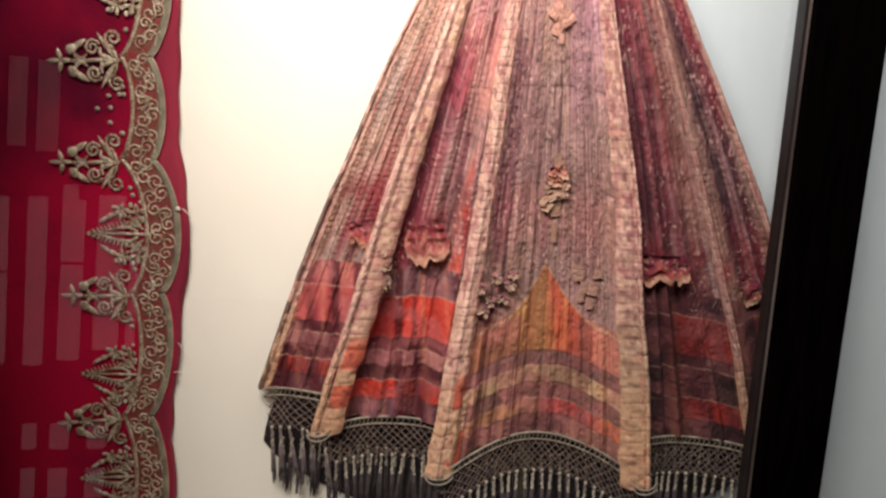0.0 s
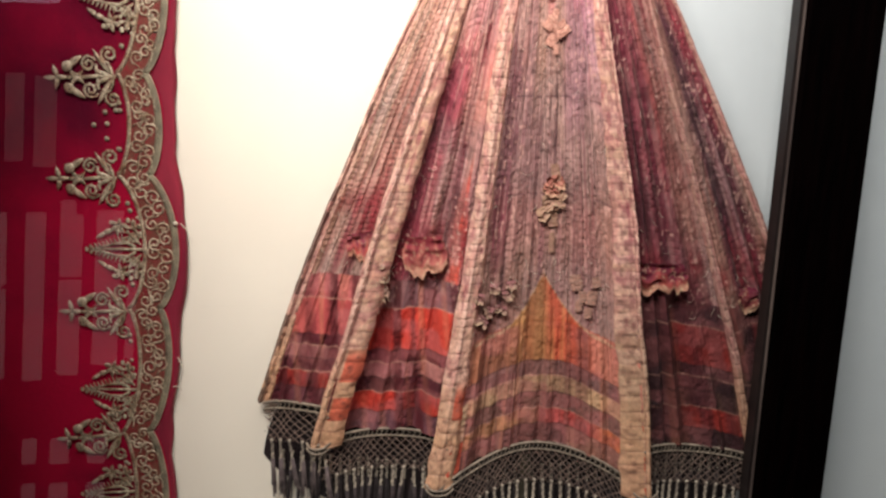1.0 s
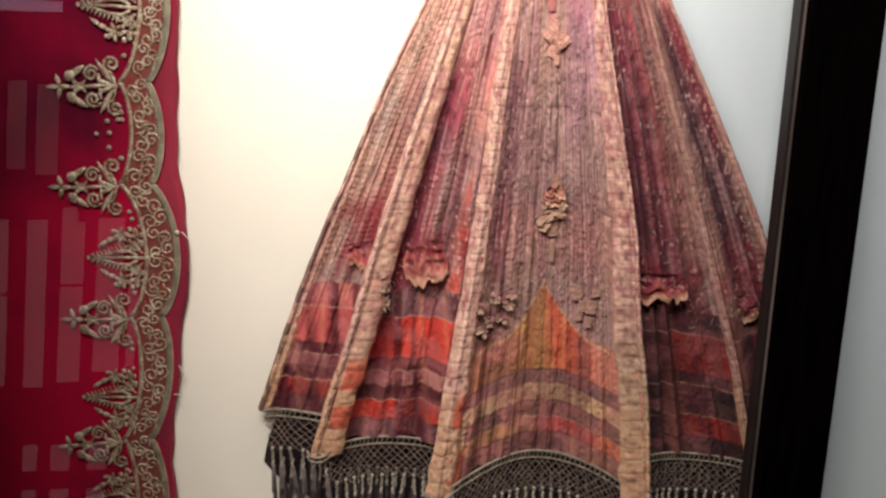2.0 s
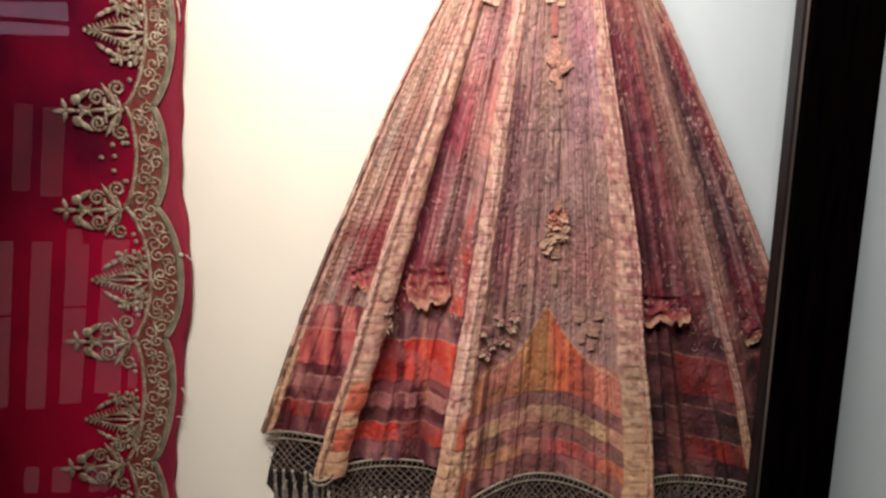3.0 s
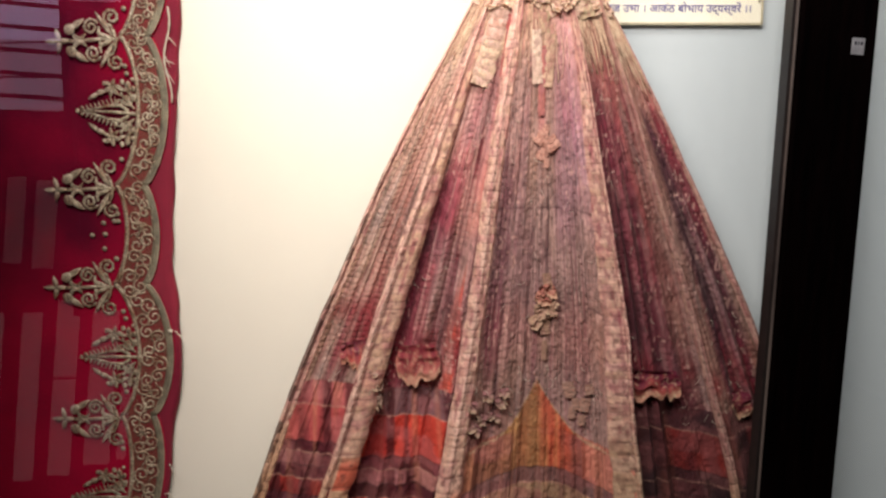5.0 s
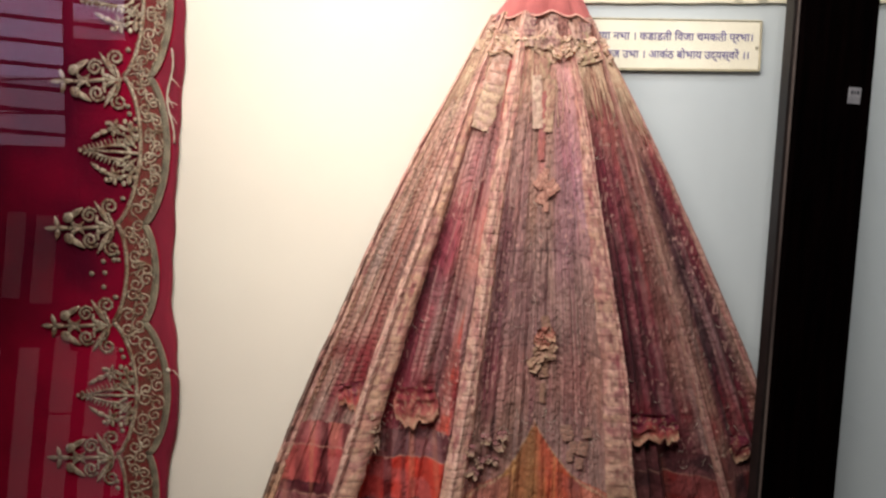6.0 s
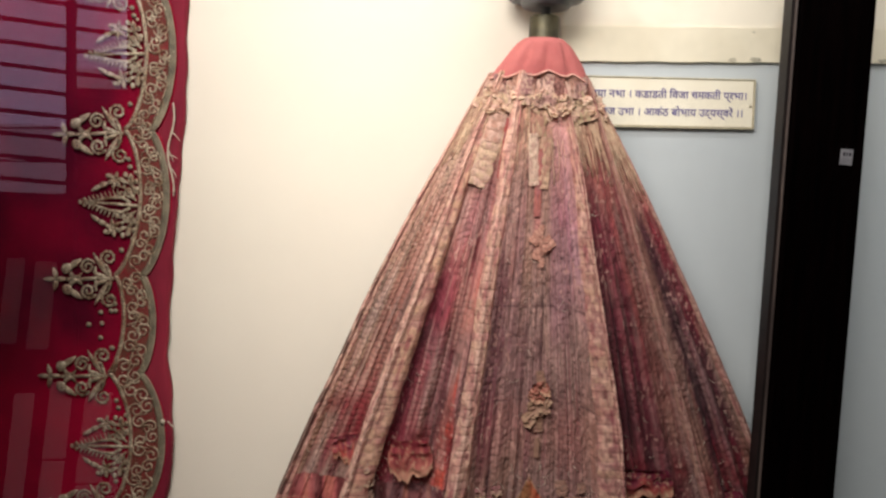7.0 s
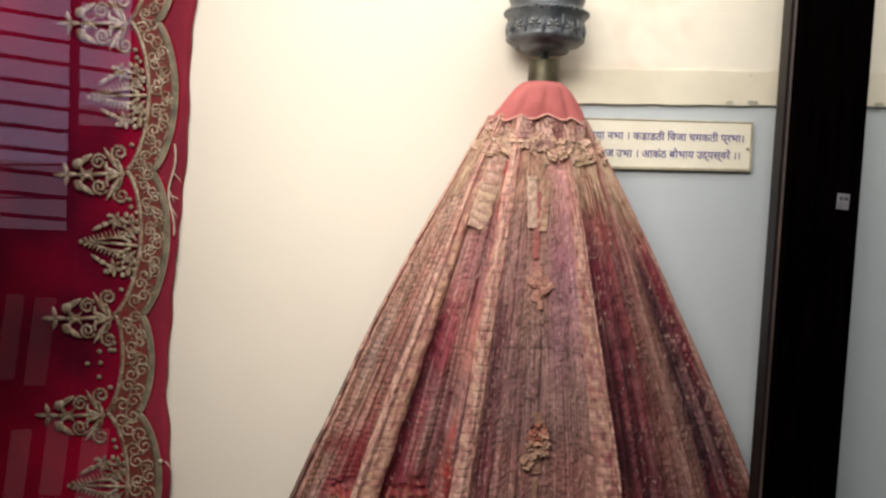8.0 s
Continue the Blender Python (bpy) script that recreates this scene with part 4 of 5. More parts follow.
        c = np.where(og[..., None], mixc(c, flame, np.where(wob > 0.236, 0.9, 0.7) - 0.7 * ramp01(0.08, 0.24, np.abs(f - peak)) * (wob < 0.236)), c)
        rim = (np.abs(wob - tip) < 0.0035) & (np.abs(f - peak) < 0.40) & (vnoise(x * 240, z * 240, 68) > 0.35)
        c = np.where(rim[..., None], mixc(c, CREAM * 0.85, 0.6 * np.ones_like(f)), c)
    if i == 1:
        c = mixc(c, tone(198, 142, 70), 0.85 * (1 - ramp01(0.16, 0.22, f)) * (wob > 0.150) * (wob < 0.226))
    # pale pieced strips along the big tapes
    if i in (1, 2):
        strip = (f < 0.13) if i == 1 else ((f < 0.085) | (f > 0.90))
        lot = np.floor(d / 0.030 + 0.4 * (f > 0.5))
        pick = vnoise(lot * 1.37, lot * 0.2 + 3 * i + 7 * (f > 0.5), 17)
        pc = mixc(np.broadcast_to(CREAM, c.shape), TAN, pick * 1.6 - 0.3)
        pc = np.where((pick > 0.60)[..., None], tone(206, 96, 70), pc)
        c = np.where((strip & (d < (0.15 if i == 1 else 0.13)))[..., None], mixc(pc, BROWN, 0.7 * (np.abs((d / 0.030) % 1.0 - 0.5) > 0.46)), c)
    # seams between the bands
    for n, (a, b, col) in enumerate(bands[1:]):
        c = mixc(c, (tone(60, 30, 30), tone(206, 160, 140))[n % 2] * 0.9, 0.75 * np.exp(-((wob - a) / 0.0014) ** 2) * (0.4 + 0.8 * vnoise(f * 30, wob * 0, 77 + i)))
    # stitch lines across the panel, and shade in the couching grooves painted as brown
    if i == 2:
        for sw in (0.372, 0.530):
            line = w - sw - 0.012 * np.cos((f - 0.5) * 4) - 0.004 * vnoise(f * 9, w * 0, 79)
            c = mixc(c, PLUM, 0.6 * np.exp(-(line / 0.0016) ** 2) * (vnoise(f * 24, w * 0, 78) > 0.3))
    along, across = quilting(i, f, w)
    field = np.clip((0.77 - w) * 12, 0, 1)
    groove_shade = tone(88, 62, 52)
    c = mixc(c, groove_shade, field * (0.40, 0.22, 0.20, 0.14, 0.18)[i] * along)
    c = mixc(c, groove_shade, field * (0.55, 0.50, 0.34, 0.24, 0.34)[i] * across)
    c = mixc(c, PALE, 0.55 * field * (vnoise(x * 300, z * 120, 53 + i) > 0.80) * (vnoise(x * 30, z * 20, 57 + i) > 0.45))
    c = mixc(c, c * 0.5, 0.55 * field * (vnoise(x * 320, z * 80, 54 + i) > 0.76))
    # east gores and their bands scaled down, that side's shade put into the colour
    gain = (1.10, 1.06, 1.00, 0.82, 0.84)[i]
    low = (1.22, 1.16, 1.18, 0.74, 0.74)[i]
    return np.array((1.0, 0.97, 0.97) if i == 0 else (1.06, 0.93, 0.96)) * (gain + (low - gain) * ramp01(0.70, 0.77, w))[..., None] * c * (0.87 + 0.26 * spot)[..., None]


def gore_mesh(i, across, down):
    w, f = np.meshgrid(np.linspace(0, 1, down), np.linspace(0, 1, across), indexing="ij")
    x, y, z = gore_surface(i, f, w)
    d = (1 - w) * (ZT - (0.903, 0.857, 0.81, 0.81, 0.805)[i])
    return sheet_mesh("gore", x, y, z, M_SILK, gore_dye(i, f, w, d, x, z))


# reach of each tape to either side of its rib near the cap, half way down and at the hem
TAPES = (
    ((0.006, 0.009, 0.012), (0.006, 0.010, 0.012)),
    ((0.008, 0.015, 0.012), (0.010, 0.027, 0.042)),
    ((0.011, 0.017, 0.024), (0.012, 0.013, 0.026)),
    ((0.009, 0.030, 0.044), (0.005, 0.012, 0.016)),
    ((0.004, 0.006, 0.009), (0.004, 0.008, 0.010)),
    ((0.004, 0.012, 0.014), (0.004, 0.006, 0.008)),
)


def tape_mesh(i):
    """The pale tape over a rib: a rolled piping with a stitched flat strip beside it, pieced in short lengths."""
    down, across = 620, 25
    w, a = np.meshgrid(np.linspace(0, 1.0, down), np.linspace(0, 1, across), indexing="ij")
    x, y, z = rib_point(i, w)
    left, right = (np.interp(w, (0.08, 0.5, 1.0), side) * np.clip(0.55 + w * 4, 0, 1) for side in TAPES[i])
    edge = np.where(a < 0.5, vnoise(w * 40, a * 0, 5 + i), vnoise(w * 40, a * 0, 15 + i)) - 0.5
    grow = (1 + 0.18 * edge) * np.clip((1.004 - w) / 0.008, 0.02, 1) ** 0.25
    off = np.where(a < 0.5, -left * (1 - 2 * a), right * (2 * a - 1)) * grow
    span = left + right
    d = (1 - w) * (ZT - 0.80)
    pitch = np.where(w < 0.72, 0.0135, 0.027) * (0.75 if i == 0 else 1)
    lot = np.cumsum(1.03 / down / pitch, axis=0) + 0.7 * vnoise(w * 12, a * 0, 3 + i)
    seg = (lot + 0.22 * vnoise(a * 3, w * 24, 8 + i)) % 1.0
    puff = np.minimum(1, np.minimum(seg, 1 - seg) / 0.16)
    ridge = (0.80 if i == 3 else 0.22 if i in (0, 1) else 0.42)
    roll = np.exp(-((a - ridge) / 0.17) ** 2)
    body = np.clip(np.minimum(a, 1 - a) / 0.10, 0, 1) ** 0.6
    tall = (0.0030 * body + 0.0052 * roll * (1 - 0.4 * ramp01(0.7, 0.9, w))) * (0.45 + 0.55 * np.clip(w * 2, 0, 1)) * (0.80 + 0.20 * puff) * (0.85 + 0.3 * vnoise(w * 22, a * 2, 9 + i))
    sway = 0.004 * (vnoise(w * 7, a * 0, 11 + i) - 0.5) * 2 * np.clip(w * 4, 0, 1)
    x = x + off + sway
    groove = np.exp(-((a - (0.50 if i != 3 else 0.62)) / 0.035) ** 2)
    y = y + 0.0012 + 0.004 * ramp01(0.30, 0.5, np.abs(a - 0.5)) - tall + 0.0022 * (vnoise(a * 6, w * 110, 14 + i) - 0.5) + 0.0016 * groove
    k = np.floor(lot)
    tint = vnoise(k * 1.7, k * 0.3 + i * 9.1, 6)
    c = mixc(np.broadcast_to(PALE, w.shape + (3,)), tone(208, 172, 142), tint * 0.8 + 0.4 * (a > 0.5) * (i == 1))
    # lit crest of the piping painted paler along the roll
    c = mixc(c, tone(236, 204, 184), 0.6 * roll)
    c = mixc(c, ROSE, np.clip((vnoise(w * 62, a * 5, 21 + i) - 0.55) * 3, 0, 0.38) + (0.22 if i in (4, 5) else 0))
    c = mixc(c, MAUVE, np.clip((vnoise(w * 90, a * 6, 23 + i) - 0.60) * 4, 0, 0.45) * (1 - 0.6 * roll))
    if i == 3:
        c = mixc(c, tone(150, 92, 96), 0.6 * np.clip((vnoise(a * 9, w * 120, 27) - 0.50) * 4, 0, 1) * (a < 0.8) * (w < 0.8))
        c = mixc(c, tone(176, 158, 118), 0.5 * ramp01(0.6, 0.8, w) * (1 - ramp01(0.86, 0.95, w)))
    c = mixc(c, MAROON, 0.5 * (vnoise(a * 13, w * 32, 28 + i) > 0.76) * (w < 0.7))
    c = mixc(c, OCHRE, np.clip((w - 0.86) * 5, 0, 0.55) * tint)
    c = mixc(c, tone(222, 182, 138), 0.55 * ramp01(0.78, 0.88, w))
    low = ramp01(0.80, 0.84, w) * (vnoise(k * 2.3, k * 0.7 + 5 * i, 33) > 0.50) * (a > 0.55) * (i in (1, 2))
    c = mixc(c, tone(210, 92, 66), 0.85 * low)
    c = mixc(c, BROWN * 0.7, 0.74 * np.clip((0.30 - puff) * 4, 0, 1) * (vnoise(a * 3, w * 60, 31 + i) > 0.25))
    # shade in the crease beside the piping, painted brown
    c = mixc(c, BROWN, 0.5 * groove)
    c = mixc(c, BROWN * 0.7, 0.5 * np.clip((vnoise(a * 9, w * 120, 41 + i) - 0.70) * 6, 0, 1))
    gain = (1.12, 1.14, 1.14, 1.10, 0.92, 0.95)[i]
    if i == 0:
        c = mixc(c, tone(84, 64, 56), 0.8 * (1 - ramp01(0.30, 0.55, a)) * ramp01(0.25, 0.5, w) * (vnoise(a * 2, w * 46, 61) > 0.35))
    # tapes lifted towards the cap too, the stronger top light put into their colour
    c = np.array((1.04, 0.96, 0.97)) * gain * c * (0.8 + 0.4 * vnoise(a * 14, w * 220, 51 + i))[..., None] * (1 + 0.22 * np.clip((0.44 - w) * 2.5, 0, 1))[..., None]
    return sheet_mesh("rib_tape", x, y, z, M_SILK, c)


def hem_frame(i):
    """A function for points below the hem of gore i: f across, h metres down, and out towards the viewer."""
    def at(f, h, out=0.0):
        x, y, z = gore_surface(i, np.array([min(max(f, 0.0), 1.0)]), np.array([1.0]), False)
        return (float(x[0]) + 0.004 * math.sin(9 * f + 14 * h), float(y[0]) - out + 0.02 * h, float(z[0]) - h)
    return at


def fringe(i, ob, tassel, rng):
    at = hem_frame(i)
    width = abs(RIBS[i + 1][1] - RIBS[i][1])
    n = max(8, int(width / 0.0125))
    g, e = Geo(), Geo()
    e.tube([at(k / 60, 0.000, 0.003) for k in range(61)], 0.0026, 5)
    e.tube([at(k / 60, 0.013, 0.003) for k in range(61)], 0.0020, 5)
    m = int(width / 0.0085)
    for k in range(m):
        f = (k + 0.5) / m
        e.tube([at(f - 0.3 / m, 0.0015, 0.003), at(f + 0.25 / m, 0.005, 0.004), at(f - 0.2 / m, 0.009, 0.004), at(f + 0.3 / m, 0.0125, 0.003)], 0.0012, 4)
    part("hem_braid", e.mesh("hem_braid", M_HEMBRAID), ob, "looped grey hem braid")
    deep = 0.066
    for k in range(-6, n + 7):
        for s in (1, -1):
            pts = []
            for q in range(9):
                f, h = (k + s * q * 0.55) / n, 0.013 + deep * q / 8
                if 0 <= f <= 1:
                    pts.append(at(f, h + 0.0015 * math.sin(k * 2.1), 0.001 + 0.001 * s))
            if len(pts) > 1:
                g.tube(pts, 0.00105, 4)
    for k in range(n):
        for q in range(4):
            p = at((k + (0.5 if q % 2 else 0)) / n, 0.013 + deep * (q + 0.5) / 4, 0.002)
            g.ball(p[0], p[1], p[2], 0.0014, 0.8, 5, 3)
    part("net", g.mesh("net", M_NET), ob, "knotted diamond net fringe")
    m = max(4, int(width / 0.0155))
    for k in range(m):
        f = (k + 0.5) / m
        t = part("tassel", tassel[rng.randrange(3)][0], ob)
        p = at(f, 0.013 + deep - 0.003, 0.001)
        t.matrix_local = pose(p[0], p[1], p[2], rng.uniform(-4, 4), rng.uniform(-7, 7), rng.uniform(0, 360))
        part("strands", tassel[rng.randrange(3)][2 if i == 0 else 1], t)


def tassel_meshes():
    out = []
    for seed in range(3):
        rng = random.Random(30 + seed)
        g = Geo()
        g.ball(0, 0, 0, 0.0036, 1, 7, 5)
        for k in range(8):
            g.ball(0.0006 * math.sin(k * 2.1), 0.0006 * math.cos(k * 2.1), -0.005 - 0.0042 * k, 0.0027 + 0.0004 * (k % 2), 1, 6, 4)
        s = Geo()
        for k in range(17):
            a, sp, ln = rng.uniform(0, 6.28), rng.uniform(0.001, 0.0065), rng.uniform(0.045, 0.075)
            s.tube([(sp * (0.4 + 0.6 * q / 4) * math.cos(a + 0.1 * q), sp * (0.4 + 0.6 * q / 4) * math.sin(a + 0.1 * q), -0.035 - ln * q / 4) for q in range(5)], lambda u: 0.0017 * (1 - 0.6 * u), 4)
        out.append((g.mesh("tassel", M_TASSELTOP), s.mesh("strands", M_TASSEL), s.mesh("strands", M_WISP)))
    return out


def flap_mesh(w, h, seed, cols, curl):
    """A torn patch of silk that hangs loose, its lower edge ragged and curled forward."""
    rng = np.random.RandomState(seed)
    v, u = np.meshgrid(np.linspace(0, 1, 26), np.linspace(0, 1, 36), indexing="ij")
    ragged = 0.66 + 0.18 * np.sin(np.pi * u) ** 0.6 + 0.55 * (vnoise(u * 5, u * 0, seed) - 0.5) + 0.22 * (vnoise(u * 15, u * 0, seed + 8) - 0.5) + 0.06 * (vnoise(u * 36, u * 0, seed + 9) - 0.5)
    x = (u - 0.5) * w * (0.62 + 0.38 * np.sin(np.pi * np.clip(0.10 + 0.5 * v, 0, 1)) ** 0.8) + 0.05 * w * (vnoise(v * 4, u * 3, seed + 6) - 0.5)
    z = -v * h * ragged
    y = -curl * v ** 2 * (0.6 + 0.8 * vnoise(u * 5, v * 2, seed + 1)) - 0.010 * (vnoise(u * 4, v * 7, seed + 2) - 0.5) - 0.004
    c = mixc(np.broadcast_to(cols[1], u.shape + (3,)), cols[0], v * 1.5 - 0.25 + (vnoise(u * 14, v * 3, seed + 3) - 0.5) * 1.4)
    c = mixc(c, CREAM, 0.34 * np.clip((v - 0.80 + 0.12 * vnoise(u * 9, v * 3, seed)) * 9, 0, 1) + 0.4 * (vnoise(u * 30, v * 20, seed + 4) > 0.78))
    return sheet_mesh("torn_patch", x, y, z, M_SILK, c)


def patch_mesh(w, h, seed, cols):
    """A sewn-on strip of old silk, ruched across in soft folds, with worn edges."""
    v, u = np.meshgrid(np.linspace(0, 1, 60), np.linspace(0, 1, 24), indexing="ij")
    x = (u - 0.5) * w * (0.9 + 0.35 * (vnoise(v * 7, np.round(u) * 5, seed) - 0.5))
    z = -h * (v + 0.03 * (vnoise(u * 6, v * 4, seed + 1) - 0.5))
    y = -0.0016 - 0.0034 * min(1.0, w / 0.034) * np.sin(np.pi * u) ** 0.6 * (0.35 + 0.65 * np.abs(np.sin(np.pi * (v * h / 0.017 + 0.8 * vnoise(u * 3, v * 5, seed + 2)))))
    c = mixc(np.broadcast_to(cols[0], u.shape + (3,)), cols[1], (vnoise(u * 6, v * 9, seed + 3) - 0.3) * 2)
    c = mixc(c, BROWN, 0.5 * (vnoise(u * 22, v * 40, seed + 4) > 0.76))
    return sheet_mesh("silk_patch", x, y, z, M_SILK, c)


def ceremonial_umbrella():
    ob = thing("ceremonial_umbrella", "old ceremonial umbrella of faded patched maroon silk with net fringe", "umbrella")
    rng = random.Random(21)
    gores = []
    for i, (across, down) in enumerate(((120, 640), (190, 640), (320, 640), (200, 640), (150, 600))):
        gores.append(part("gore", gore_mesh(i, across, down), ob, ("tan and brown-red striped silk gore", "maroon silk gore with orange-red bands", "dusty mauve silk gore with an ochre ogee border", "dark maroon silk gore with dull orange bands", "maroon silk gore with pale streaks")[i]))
    for i in range(6):
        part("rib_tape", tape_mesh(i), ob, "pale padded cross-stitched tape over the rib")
    for i in (1, 2, 3):
        g = Geo()
        hw = (0.021, 0.025, 0.024)[i - 1]
        for drop, r in ((0.0, 0.0024), (0.009, 0.0018)):
            pts = []
            for q in range(13):
                s = -1 + q / 6
                x, y, z = rib_point(i, 1.0 - 0.012 * abs(s) ** 3)
                pts.append((x + s * hw, y - 0.004 + 0.004 * s * s, z - drop))
            g.tube(pts, r, 5)
        part("hem_braid", g.mesh("hem_braid", M_HEMBRAID), ob, "looped grey hem braid")
    # lining of the far half, a sheet whose dark colour holds the shade inside
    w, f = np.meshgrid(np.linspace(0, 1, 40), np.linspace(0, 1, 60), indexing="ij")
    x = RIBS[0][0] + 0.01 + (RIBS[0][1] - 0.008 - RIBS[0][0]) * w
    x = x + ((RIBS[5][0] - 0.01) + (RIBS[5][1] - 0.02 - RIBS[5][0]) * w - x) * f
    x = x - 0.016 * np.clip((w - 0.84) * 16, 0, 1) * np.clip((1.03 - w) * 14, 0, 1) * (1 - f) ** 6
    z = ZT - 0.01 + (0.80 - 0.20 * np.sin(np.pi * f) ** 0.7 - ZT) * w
    part("lining", sheet_mesh("lining", x, 1.3655 + 0.001 * np.sin(40 * f) * w, z, M_LINING), ob, "lining of the far side with its shade put into the dark colour")
    tassel = tassel_meshes()
    for i in range(5):
        fringe(i, ob, tassel, rng)
    # far-side fringe seen through the net
    for k in range(58):
        t = part("tassel", tassel[k % 3][0], ob)
        f = (k + 0.5) / 58
        t.matrix_local = pose(-0.24 + 1.0 * f, 1.356, 0.80 - 0.04 * math.sin(math.pi * f), 0, rng.uniform(-6, 6), rng.uniform(0, 360))
        part("strands", tassel[(k + 1) % 3][1], t)
    # torn patches of the border, and crumpled scraps of old applique
    def scrap(gi, f, w, pw, ph, seed, cols, curl, lean, label, name="torn_patch", sewn=False):
        x, y, z = gore_surface(gi, np.array([f]), np.array([w]))
        p = part(name, patch_mesh(pw, ph, seed, cols) if sewn else flap_mesh(pw, ph, seed, cols, curl), ob, label)
        p.matrix_local = pose(float(x[0]), float(y[0]) - 0.003, float(z[0]), 0, lean, 0)
    # patches on gores 3 and 4 darkened in tone for the shaded east side
    for gi, f, d, pw, ph, seed, cols, curl in ((1, 0.46, 0.374, 0.076, 0.066, 3, (tone(190, 108, 96), tone(134, 38, 50)), 0.005), (3, 0.38, 0.356, 0.096, 0.060, 5, (CORAL * 0.62, WINE), 0.006), (0, 0.62, 0.345, 0.050, 0.045, 7, (CORAL * 0.9, MAROON), 0.005), (4, 0.40, 0.315, 0.060, 0.045, 13, (CORAL * 0.36, WINE), 0.005)):
        scrap(gi, f, 1 - d / (ZT - 0.80), pw, ph, seed, cols, curl, rng.uniform(-8, 8), "torn curled patch of silk")
    for k in range(14):
        left = k % 2 == 0
        f = rng.uniform(0.06, 0.30) if left else rng.uniform(0.60, 0.84)
        d = rng.uniform(0.275, 0.345)
        scrap(2, f, 1 - d / (ZT - 0.80), rng.uniform(0.012, 0.024), rng.uniform(0.014, 0.026), 20 + k, (GREYM * 0.95, MAUVE) if left else (TAN * 0.9, GREYM), 0.007, rng.uniform(-40, 40) if left else rng.uniform(-8, 8), "small torn scrap of silk", "torn_patch", not left)
    for k in range(10):
        scrap(1, rng.uniform(0.04, 0.24), 1 - rng.uniform(0.24, 0.36) / (ZT - 0.80), rng.uniform(0.012, 0.024), rng.uniform(0.016, 0.034), 50 + k, (GREYM, PALE * 0.8), 0.005, rng.uniform(-40, 40), "small torn scrap of silk")
    peach = tone(224, 170, 150) * 1.2
    for k, (f, w, pw, ph, lean, sewn) in enumerate(((0.500, 0.495, 0.016, 0.030, -12, True), (0.490, 0.515, 0.030, 0.030, -20, False), (0.505, 0.528, 0.030, 0.026, 30, False), (0.478, 0.542, 0.044, 0.030, -26, False), (0.455, 0.562, 0.050, 0.024, -30, False), (0.49, 0.572, 0.020, 0.028, -8, True), (0.495, 0.610, 0.010, 0.034, 0, True))):
        scrap(2, f, w, pw, ph, 70 + k, ((tone(200, 136, 116), tone(170, 96, 84)) if k in (1, 2) else (TAN * 0.8, tone(190, 150, 122) * 0.85)), 0.005, lean, "crumpled tan applique scrap", "applique_scrap", sewn)
    for k, (f, w, pw, ph, lean) in enumerate(((0.50, 0.250, 0.012, 0.022, 10), (0.485, 0.264, 0.022, 0.022, 40), (0.505, 0.272, 0.026, 0.022, -38), (0.49, 0.290, 0.018, 0.020, 30), (0.495, 0.304, 0.009, 0.016, 0))):
        scrap(2, f, w, pw, ph, 90 + k, (peach, tone(206, 146, 126)), 0.003, lean, "frayed peach applique scrap", "applique_scrap", True)
    for gi, f, w, pw, ph, lean, cols in ((2, 0.34, 0.100, 0.018, 0.085, -4, (tone(228, 200, 176) * 1.3, PALE)), (2, 0.52, 0.045, 0.020, 0.060, 2, (TAN, CREAM)), (2, 0.58, 0.105, 0.022, 0.085, 4, (tone(222, 186, 156) * 1.15, TAN)), (2, 0.46, 0.125, 0.013, 0.110, 0, (tone(214, 132, 120), ROSE)), (1, 0.45, 0.060, 0.034, 0.060, 14, (PALE * 1.25, TAN * 1.2)), (1, 0.42, 0.105, 0.042, 0.090, 17, (tone(226, 194, 164) * 1.2, PALE * 1.15)), (3, 0.4, 0.03, 0.030, 0.05, -18, (CREAM, TAN)), (1, 0.84, 0.08, 0.016, 0.10, 6, (ROSE, CORAL * 0.9))):
        scrap(gi, f, w, pw, ph, int(200 + 90 * w * 10 + 7 * gi), cols, 0.004, lean, "worn patch of old silk", "silk_patch", True)
    # short tabs of silk side by side under the cap's scallops
    for k in range(11):
        gi, f = ((0, 0.25), (0, 0.75), (1, 0.30), (1, 0.75), (2, 0.10), (2, 0.30), (2, 0.52), (2, 0.74), (2, 0.93), (3, 0.4), (3, 0.85))[k]
        scrap(gi, f, 0.004, 0.020, 0.034, 400 + k, ((TAN, tone(206, 158, 136)), (PALE, tone(170, 118, 118)), (tone(186, 132, 122), BROWN))[k % 3], 0.002, (0.5 - k / 10) * -16, "short silk tab under the cap", "silk_tab", True)
    # crumpled cream ruching in a ring below the cap
    for k in range(64):
        gi = (0, 0, 1, 1, 1, 2, 2, 2, 2, 3, 3, 3, 4)[k % 13]
        scrap(gi, rng.uniform(0.05, 0.95), rng.uniform(0.030, 0.062), rng.uniform(0.014, 0.030), rng.uniform(0.008, 0.018), 300 + k, ((tone(236, 208, 182) * 1.45, PALE * 1.3), (PALE * 1.5, tone(232, 204, 170) * 1.4), (tone(230, 200, 170) * 1.4, TAN * 1.2))[k % 3], 0.003, rng.uniform(-60, 60), "crumpled cream silk ruching", "ruching", k % 3 != 0)
    # straw-coloured warp left bare at the head
    g = Geo()
    for k in range(190):
        gi = rng.choice((0, 0, 1, 2, 3, 3, 3, 4, 4, 4))
        f, w, run = rng.uniform(0.04, 0.96), rng.uniform(0.04, 0.11), rng.uniform(0.03, 0.10)
        pts = []
        for q in range(6):
            x, y, z = (float(v[0]) for v in gore_surface(gi, np.array([min(max(f, 0.01), 0.99)]), np.array([w + run * q / 5])))
            pts.append((x, y - 0.0012 - 0.002 * math.sin(math.pi * q / 5), z))
            f += rng.uniform(-0.02, 0.02)
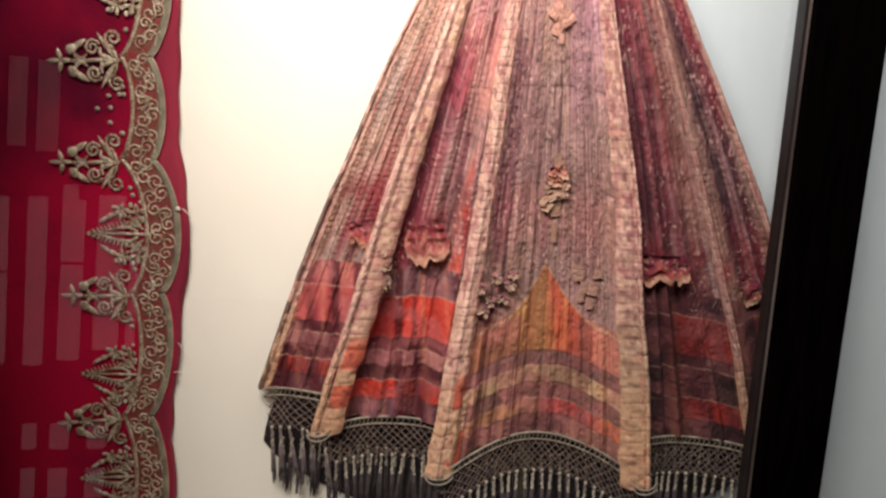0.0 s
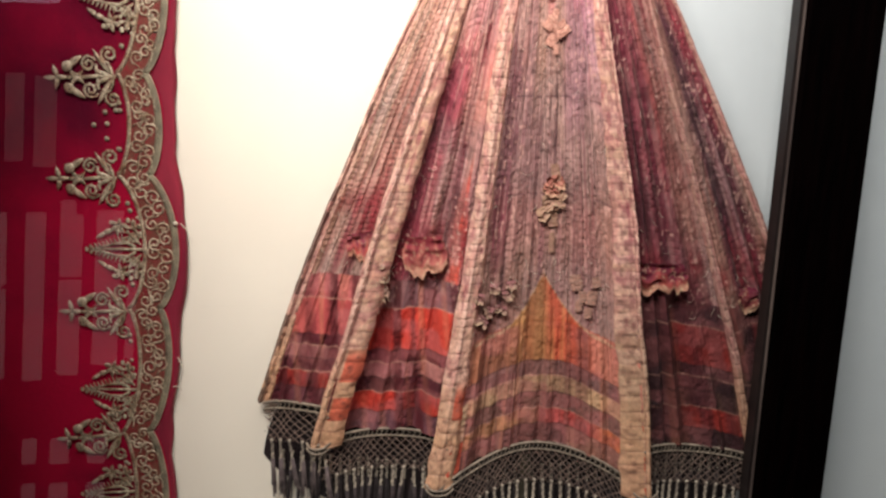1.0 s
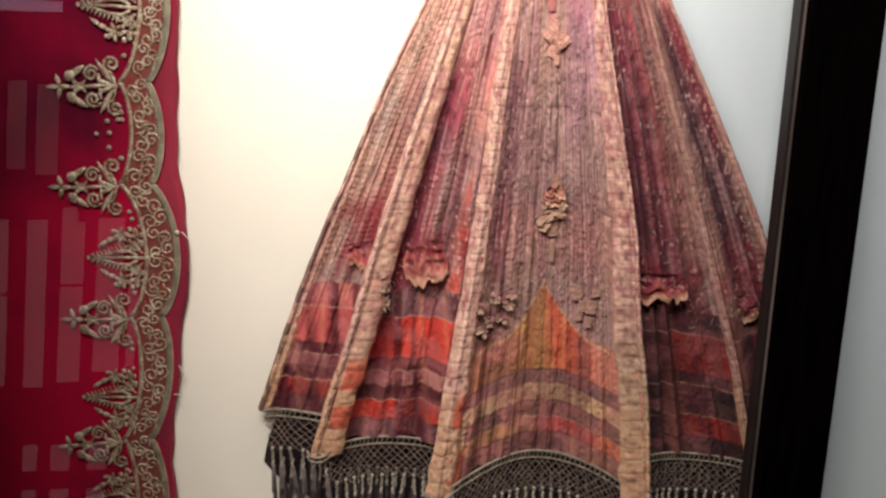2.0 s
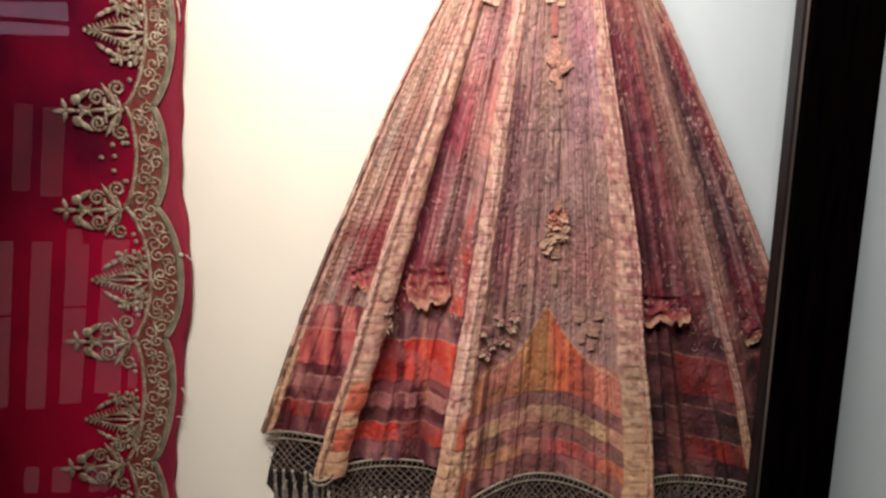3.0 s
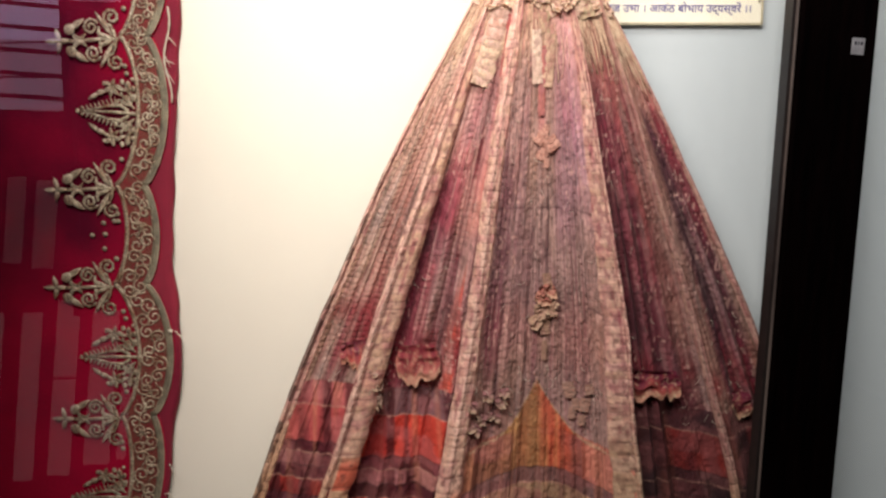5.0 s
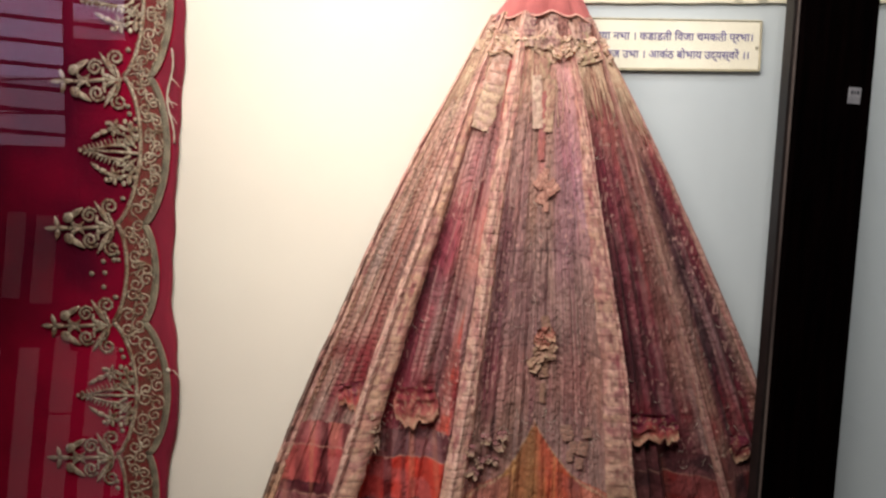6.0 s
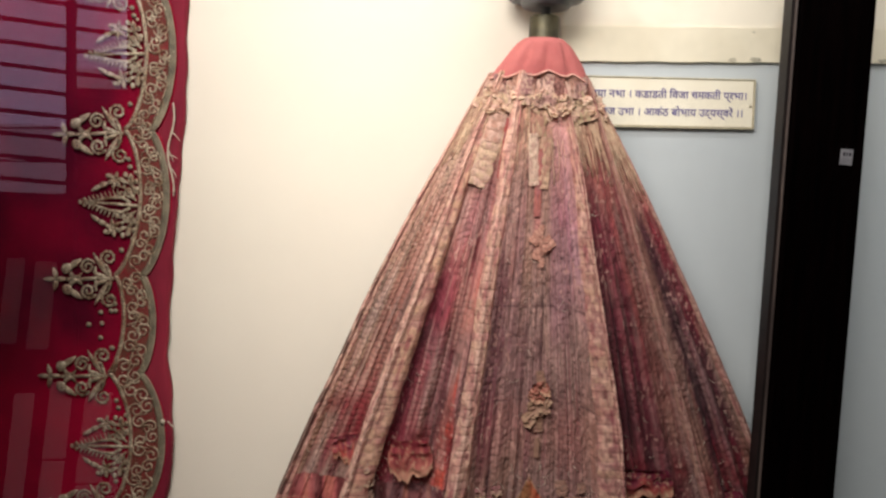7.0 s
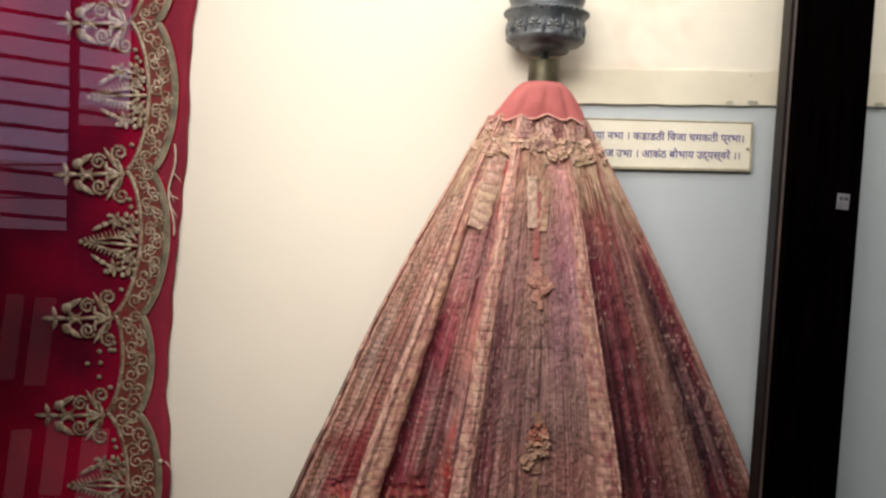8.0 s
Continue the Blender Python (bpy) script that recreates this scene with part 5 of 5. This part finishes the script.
        g.tube(pts, rng.uniform(0.0004, 0.0008), 4)
    tagged(part("bare_warp", g.mesh("bare_warp", M_STRAW), ob, "straw-coloured bare warp threads"), kind="stuff")
    # frayed threads, many and fine
    g = Geo()
    for k in range(170):
        gi = rng.choice((0, 1, 1, 2, 2, 2, 3, 3, 4))
        d = rng.choice((rng.uniform(0.26, 0.36), rng.uniform(0.26, 0.95), rng.uniform(0.30, 0.98)))
        f, w = rng.uniform(0.02, 0.98), 1 - d / (ZT - 0.80)
        x, y, z = (float(q[0]) for q in gore_surface(gi, np.array([f]), np.array([w])))
        a, bend, st = rng.uniform(3.6, 5.8), rng.uniform(-0.3, 0.3), rng.uniform(0.0014, 0.0034)
        pts = []
        for q in range(7):
            pts.append((x, y - 0.002 - 0.0035 * math.sin(math.pi * q / 6), z))
            x, z, a = x + st * math.cos(a), z + st * math.sin(a), a + bend
        g.tube(pts, 0.00032, 3)
    tagged(part("frayed_threads", g.mesh("frayed_threads", M_PALE), ob, "fine frayed pale threads"), kind="stuff")
    umbrella_head(ob)
    # staff and foot, hidden inside the canopy
    part("staff", Geo().lathe(0.214, 1.334, [(0.011, 0.47), (0.011, 1.88)], 16).mesh("staff", M_COLLAR), ob)
    part("foot", Geo().lathe(0.214, 1.316, [(0.046, 0.4505), (0.046, 0.462), (0.03, 0.475), (0.018, 0.50)], 24).mesh("foot", M_IRON), ob)


def umbrella_head(ob):
    cx, cy = 0.2145, 1.318
    # coral cap with soft folds and a scalloped, corded edge
    seg, rows = 96, 22
    a, v = np.meshgrid(np.linspace(0, 2 * math.pi, seg), np.linspace(0, 1, rows), indexing="xy")
    r = 0.038 + (0.082 - 0.038) * v + 0.0018 * np.sin(np.pi * v) - 0.004 * np.clip(1 - v * 7, 0, 1)
    r = r * (1 + 0.10 * v * np.abs(np.cos(a * 5.5 + 0.6)) - 0.05 * v - 0.09 * np.sin(np.pi * np.clip(v * 0.9, 0, 1)) * np.abs(np.sin(a * 5.5 + 0.6 + 0.3 * v)) ** 5 + 0.05 * v * (vnoise(a * 4, v * 3, 2) - 0.5))
    z = 1.886 - 0.060 * v - 0.008 * v ** 3 * np.abs(np.cos(a * 5.5 + 0.6)) ** 1.5 + 0.006 * v * np.exp(-((a - 4.8) / 0.6) ** 2)
    y = cy + 0.010 * v + r * np.sin(a) * (0.80 - 0.25 * v)
    cap = part("cap", sheet_mesh("cap", cx + r * np.cos(a), y, z, M_CAP), ob, "faded coral cloth cap")
    pts = [(cx + r[-1, k] * math.cos(a[-1, k]) * 1.01, y[-1, k] - 0.002, z[-1, k]) for k in range(seg)]
    part("cap_cord", Geo().tube(pts, 0.0017, 6).mesh("cap_cord", M_CAPCORD), cap, "pink scalloped cord")
    # gathered frills below the cap
    for z0, z1, r0, r1, folds, bulge, seed, cols in ((1.829, 1.788, 0.084, 0.099, 13, 0.003, 3, (PALE * 1.1, TAN)), (1.799, 1.774, 0.091, 0.101, 17, 0.0060, 6, (CREAM * 1.15, PALE * 1.1))):
        t, v = np.meshgrid(np.linspace(1.0, 2.0, 420) * math.pi, np.linspace(0, 1, 26), indexing="xy")
        wav = np.sin(t * folds + 4 * vnoise(t * 5, v, seed)) * 0.6 + (vnoise(t * folds * 1.3, v * 3, seed + 1) - 0.5) * 1.6 + (vnoise(t * folds * 4, v * 6, seed + 7) - 0.5) * 0.7
        r = r0 + (r1 - r0) * v + 0.0036 * wav * (0.4 + 0.6 * v) + bulge * np.sin(np.pi * v)
        zz = z0 + (z1 - z0) * v * (0.72 + 0.35 * vnoise(t * 7, v * 0, seed + 2) + 0.25 * vnoise(t * 34, v * 0, seed + 3))
        c = mixc(np.broadcast_to(cols[0], t.shape + (3,)), cols[1], (vnoise(t * 16, v * 3, seed + 4) - 0.3) * 2)
        c = mixc(c, MAUVE, 0.6 * np.clip((vnoise(t * 9, v * 2, seed + 8) - 0.55) * 4, 0, 1))
        # brown flecks, plus the shade in the deepest gathers painted brown
        c = mixc(c, BROWN * 0.8, 0.7 * (vnoise(t * 40, v * 9, seed + 5) > 0.70) + 0.5 * (wav < -0.75))
        part("frill", sheet_mesh("frill", cx + r * np.cos(t), cy + 0.018 + 0.55 * r * np.sin(t), zz, M_SILK, c), ob, "ragged gathered frill below the cap")
    # collar, rod and turned finial
    part("collar", Geo().lathe(cx, cy, [(0.026, 1.8825), (0.0255, 1.886), (0.0245, 1.921), (0.0225, 1.924)], 32).mesh("collar", M_COLLAR), ob, "green-brown brass collar")
    part("rod", Geo().lathe(cx + 0.001, cy, [(0.0075, 1.92), (0.0075, 1.95)], 16).mesh("rod", M_IRON), ob)
    prof = [(0.016, 1.938), (0.038, 1.938), (0.0405, 1.941), (0.0405, 1.945), (0.047, 1.9475), (0.059, 1.950), (0.0635, 1.9535), (0.0645, 1.958), (0.0625, 1.964), (0.0605, 1.972), (0.0600, 1.982), (0.0625, 1.988), (0.0665, 1.993), (0.0690, 1.997), (0.0685, 2.001), (0.064, 2.004), (0.0585, 2.006), (0.0590, 2.012),
            (0.0625, 2.020), (0.0635, 2.034), (0.060, 2.046), (0.052, 2.056), (0.042, 2.064), (0.030, 2.072), (0.022, 2.084), (0.014, 2.11), (0.004, 2.128)]
    lobes = lambda a, s: 1 + (0.035 * abs(math.sin(a * 7)) - 0.02) * (1 if 0.18 < s < 0.33 else 0) + 0.004 * math.sin(a * 23 + s * 40)
    fin = part("finial", Geo().lathe(cx, cy, prof, 112, lobes).mesh("finial", M_IRON), ob, "dark grey turned finial with a carved band")
    fl = Geo()
    for q in range(6):
        t = q * math.pi / 3
        fl.petal(0.0016 * math.cos(t), 0.0016 * math.sin(t), t, 0.0095, 0.0060, 0, 0.0026)
    fl.ball(0, -0.001, 0, 0.0026, 0.6, 7, 4)
    rosette = fl.mesh("rosette", M_ROSETTE)
    lf = Geo().petal(0, -0.015, math.pi / 2, 0.032, 0.008, 0, 0.004)
    leaf = lf.mesh("leaf", M_IRON)
    for k in range(26):
        t = 2 * math.pi * k / 26 + 0.1
        place = Matrix.Translation((cx + 0.0620 * math.cos(t), cy + 0.0620 * math.sin(t), 1.9705 + 0.002 * math.sin(k * 2.3))) @ Matrix.Rotation(t + math.pi / 2, 4, "Z")
        part("rosette" if k % 2 else "leaf", rosette if k % 2 else leaf, fin).matrix_local = place
    bd = Geo()
    for k in range(56):
        t = 2 * math.pi * k / 56
        bd.ball(cx + 0.0690 * math.cos(t), cy + 0.0690 * math.sin(t), 1.9985 + 0.0006 * math.sin(k * 2.7), 0.0030, 1, 5, 3)
    part("beading", bd.mesh("beading", M_ROSETTE), fin)


ceremonial_umbrella()
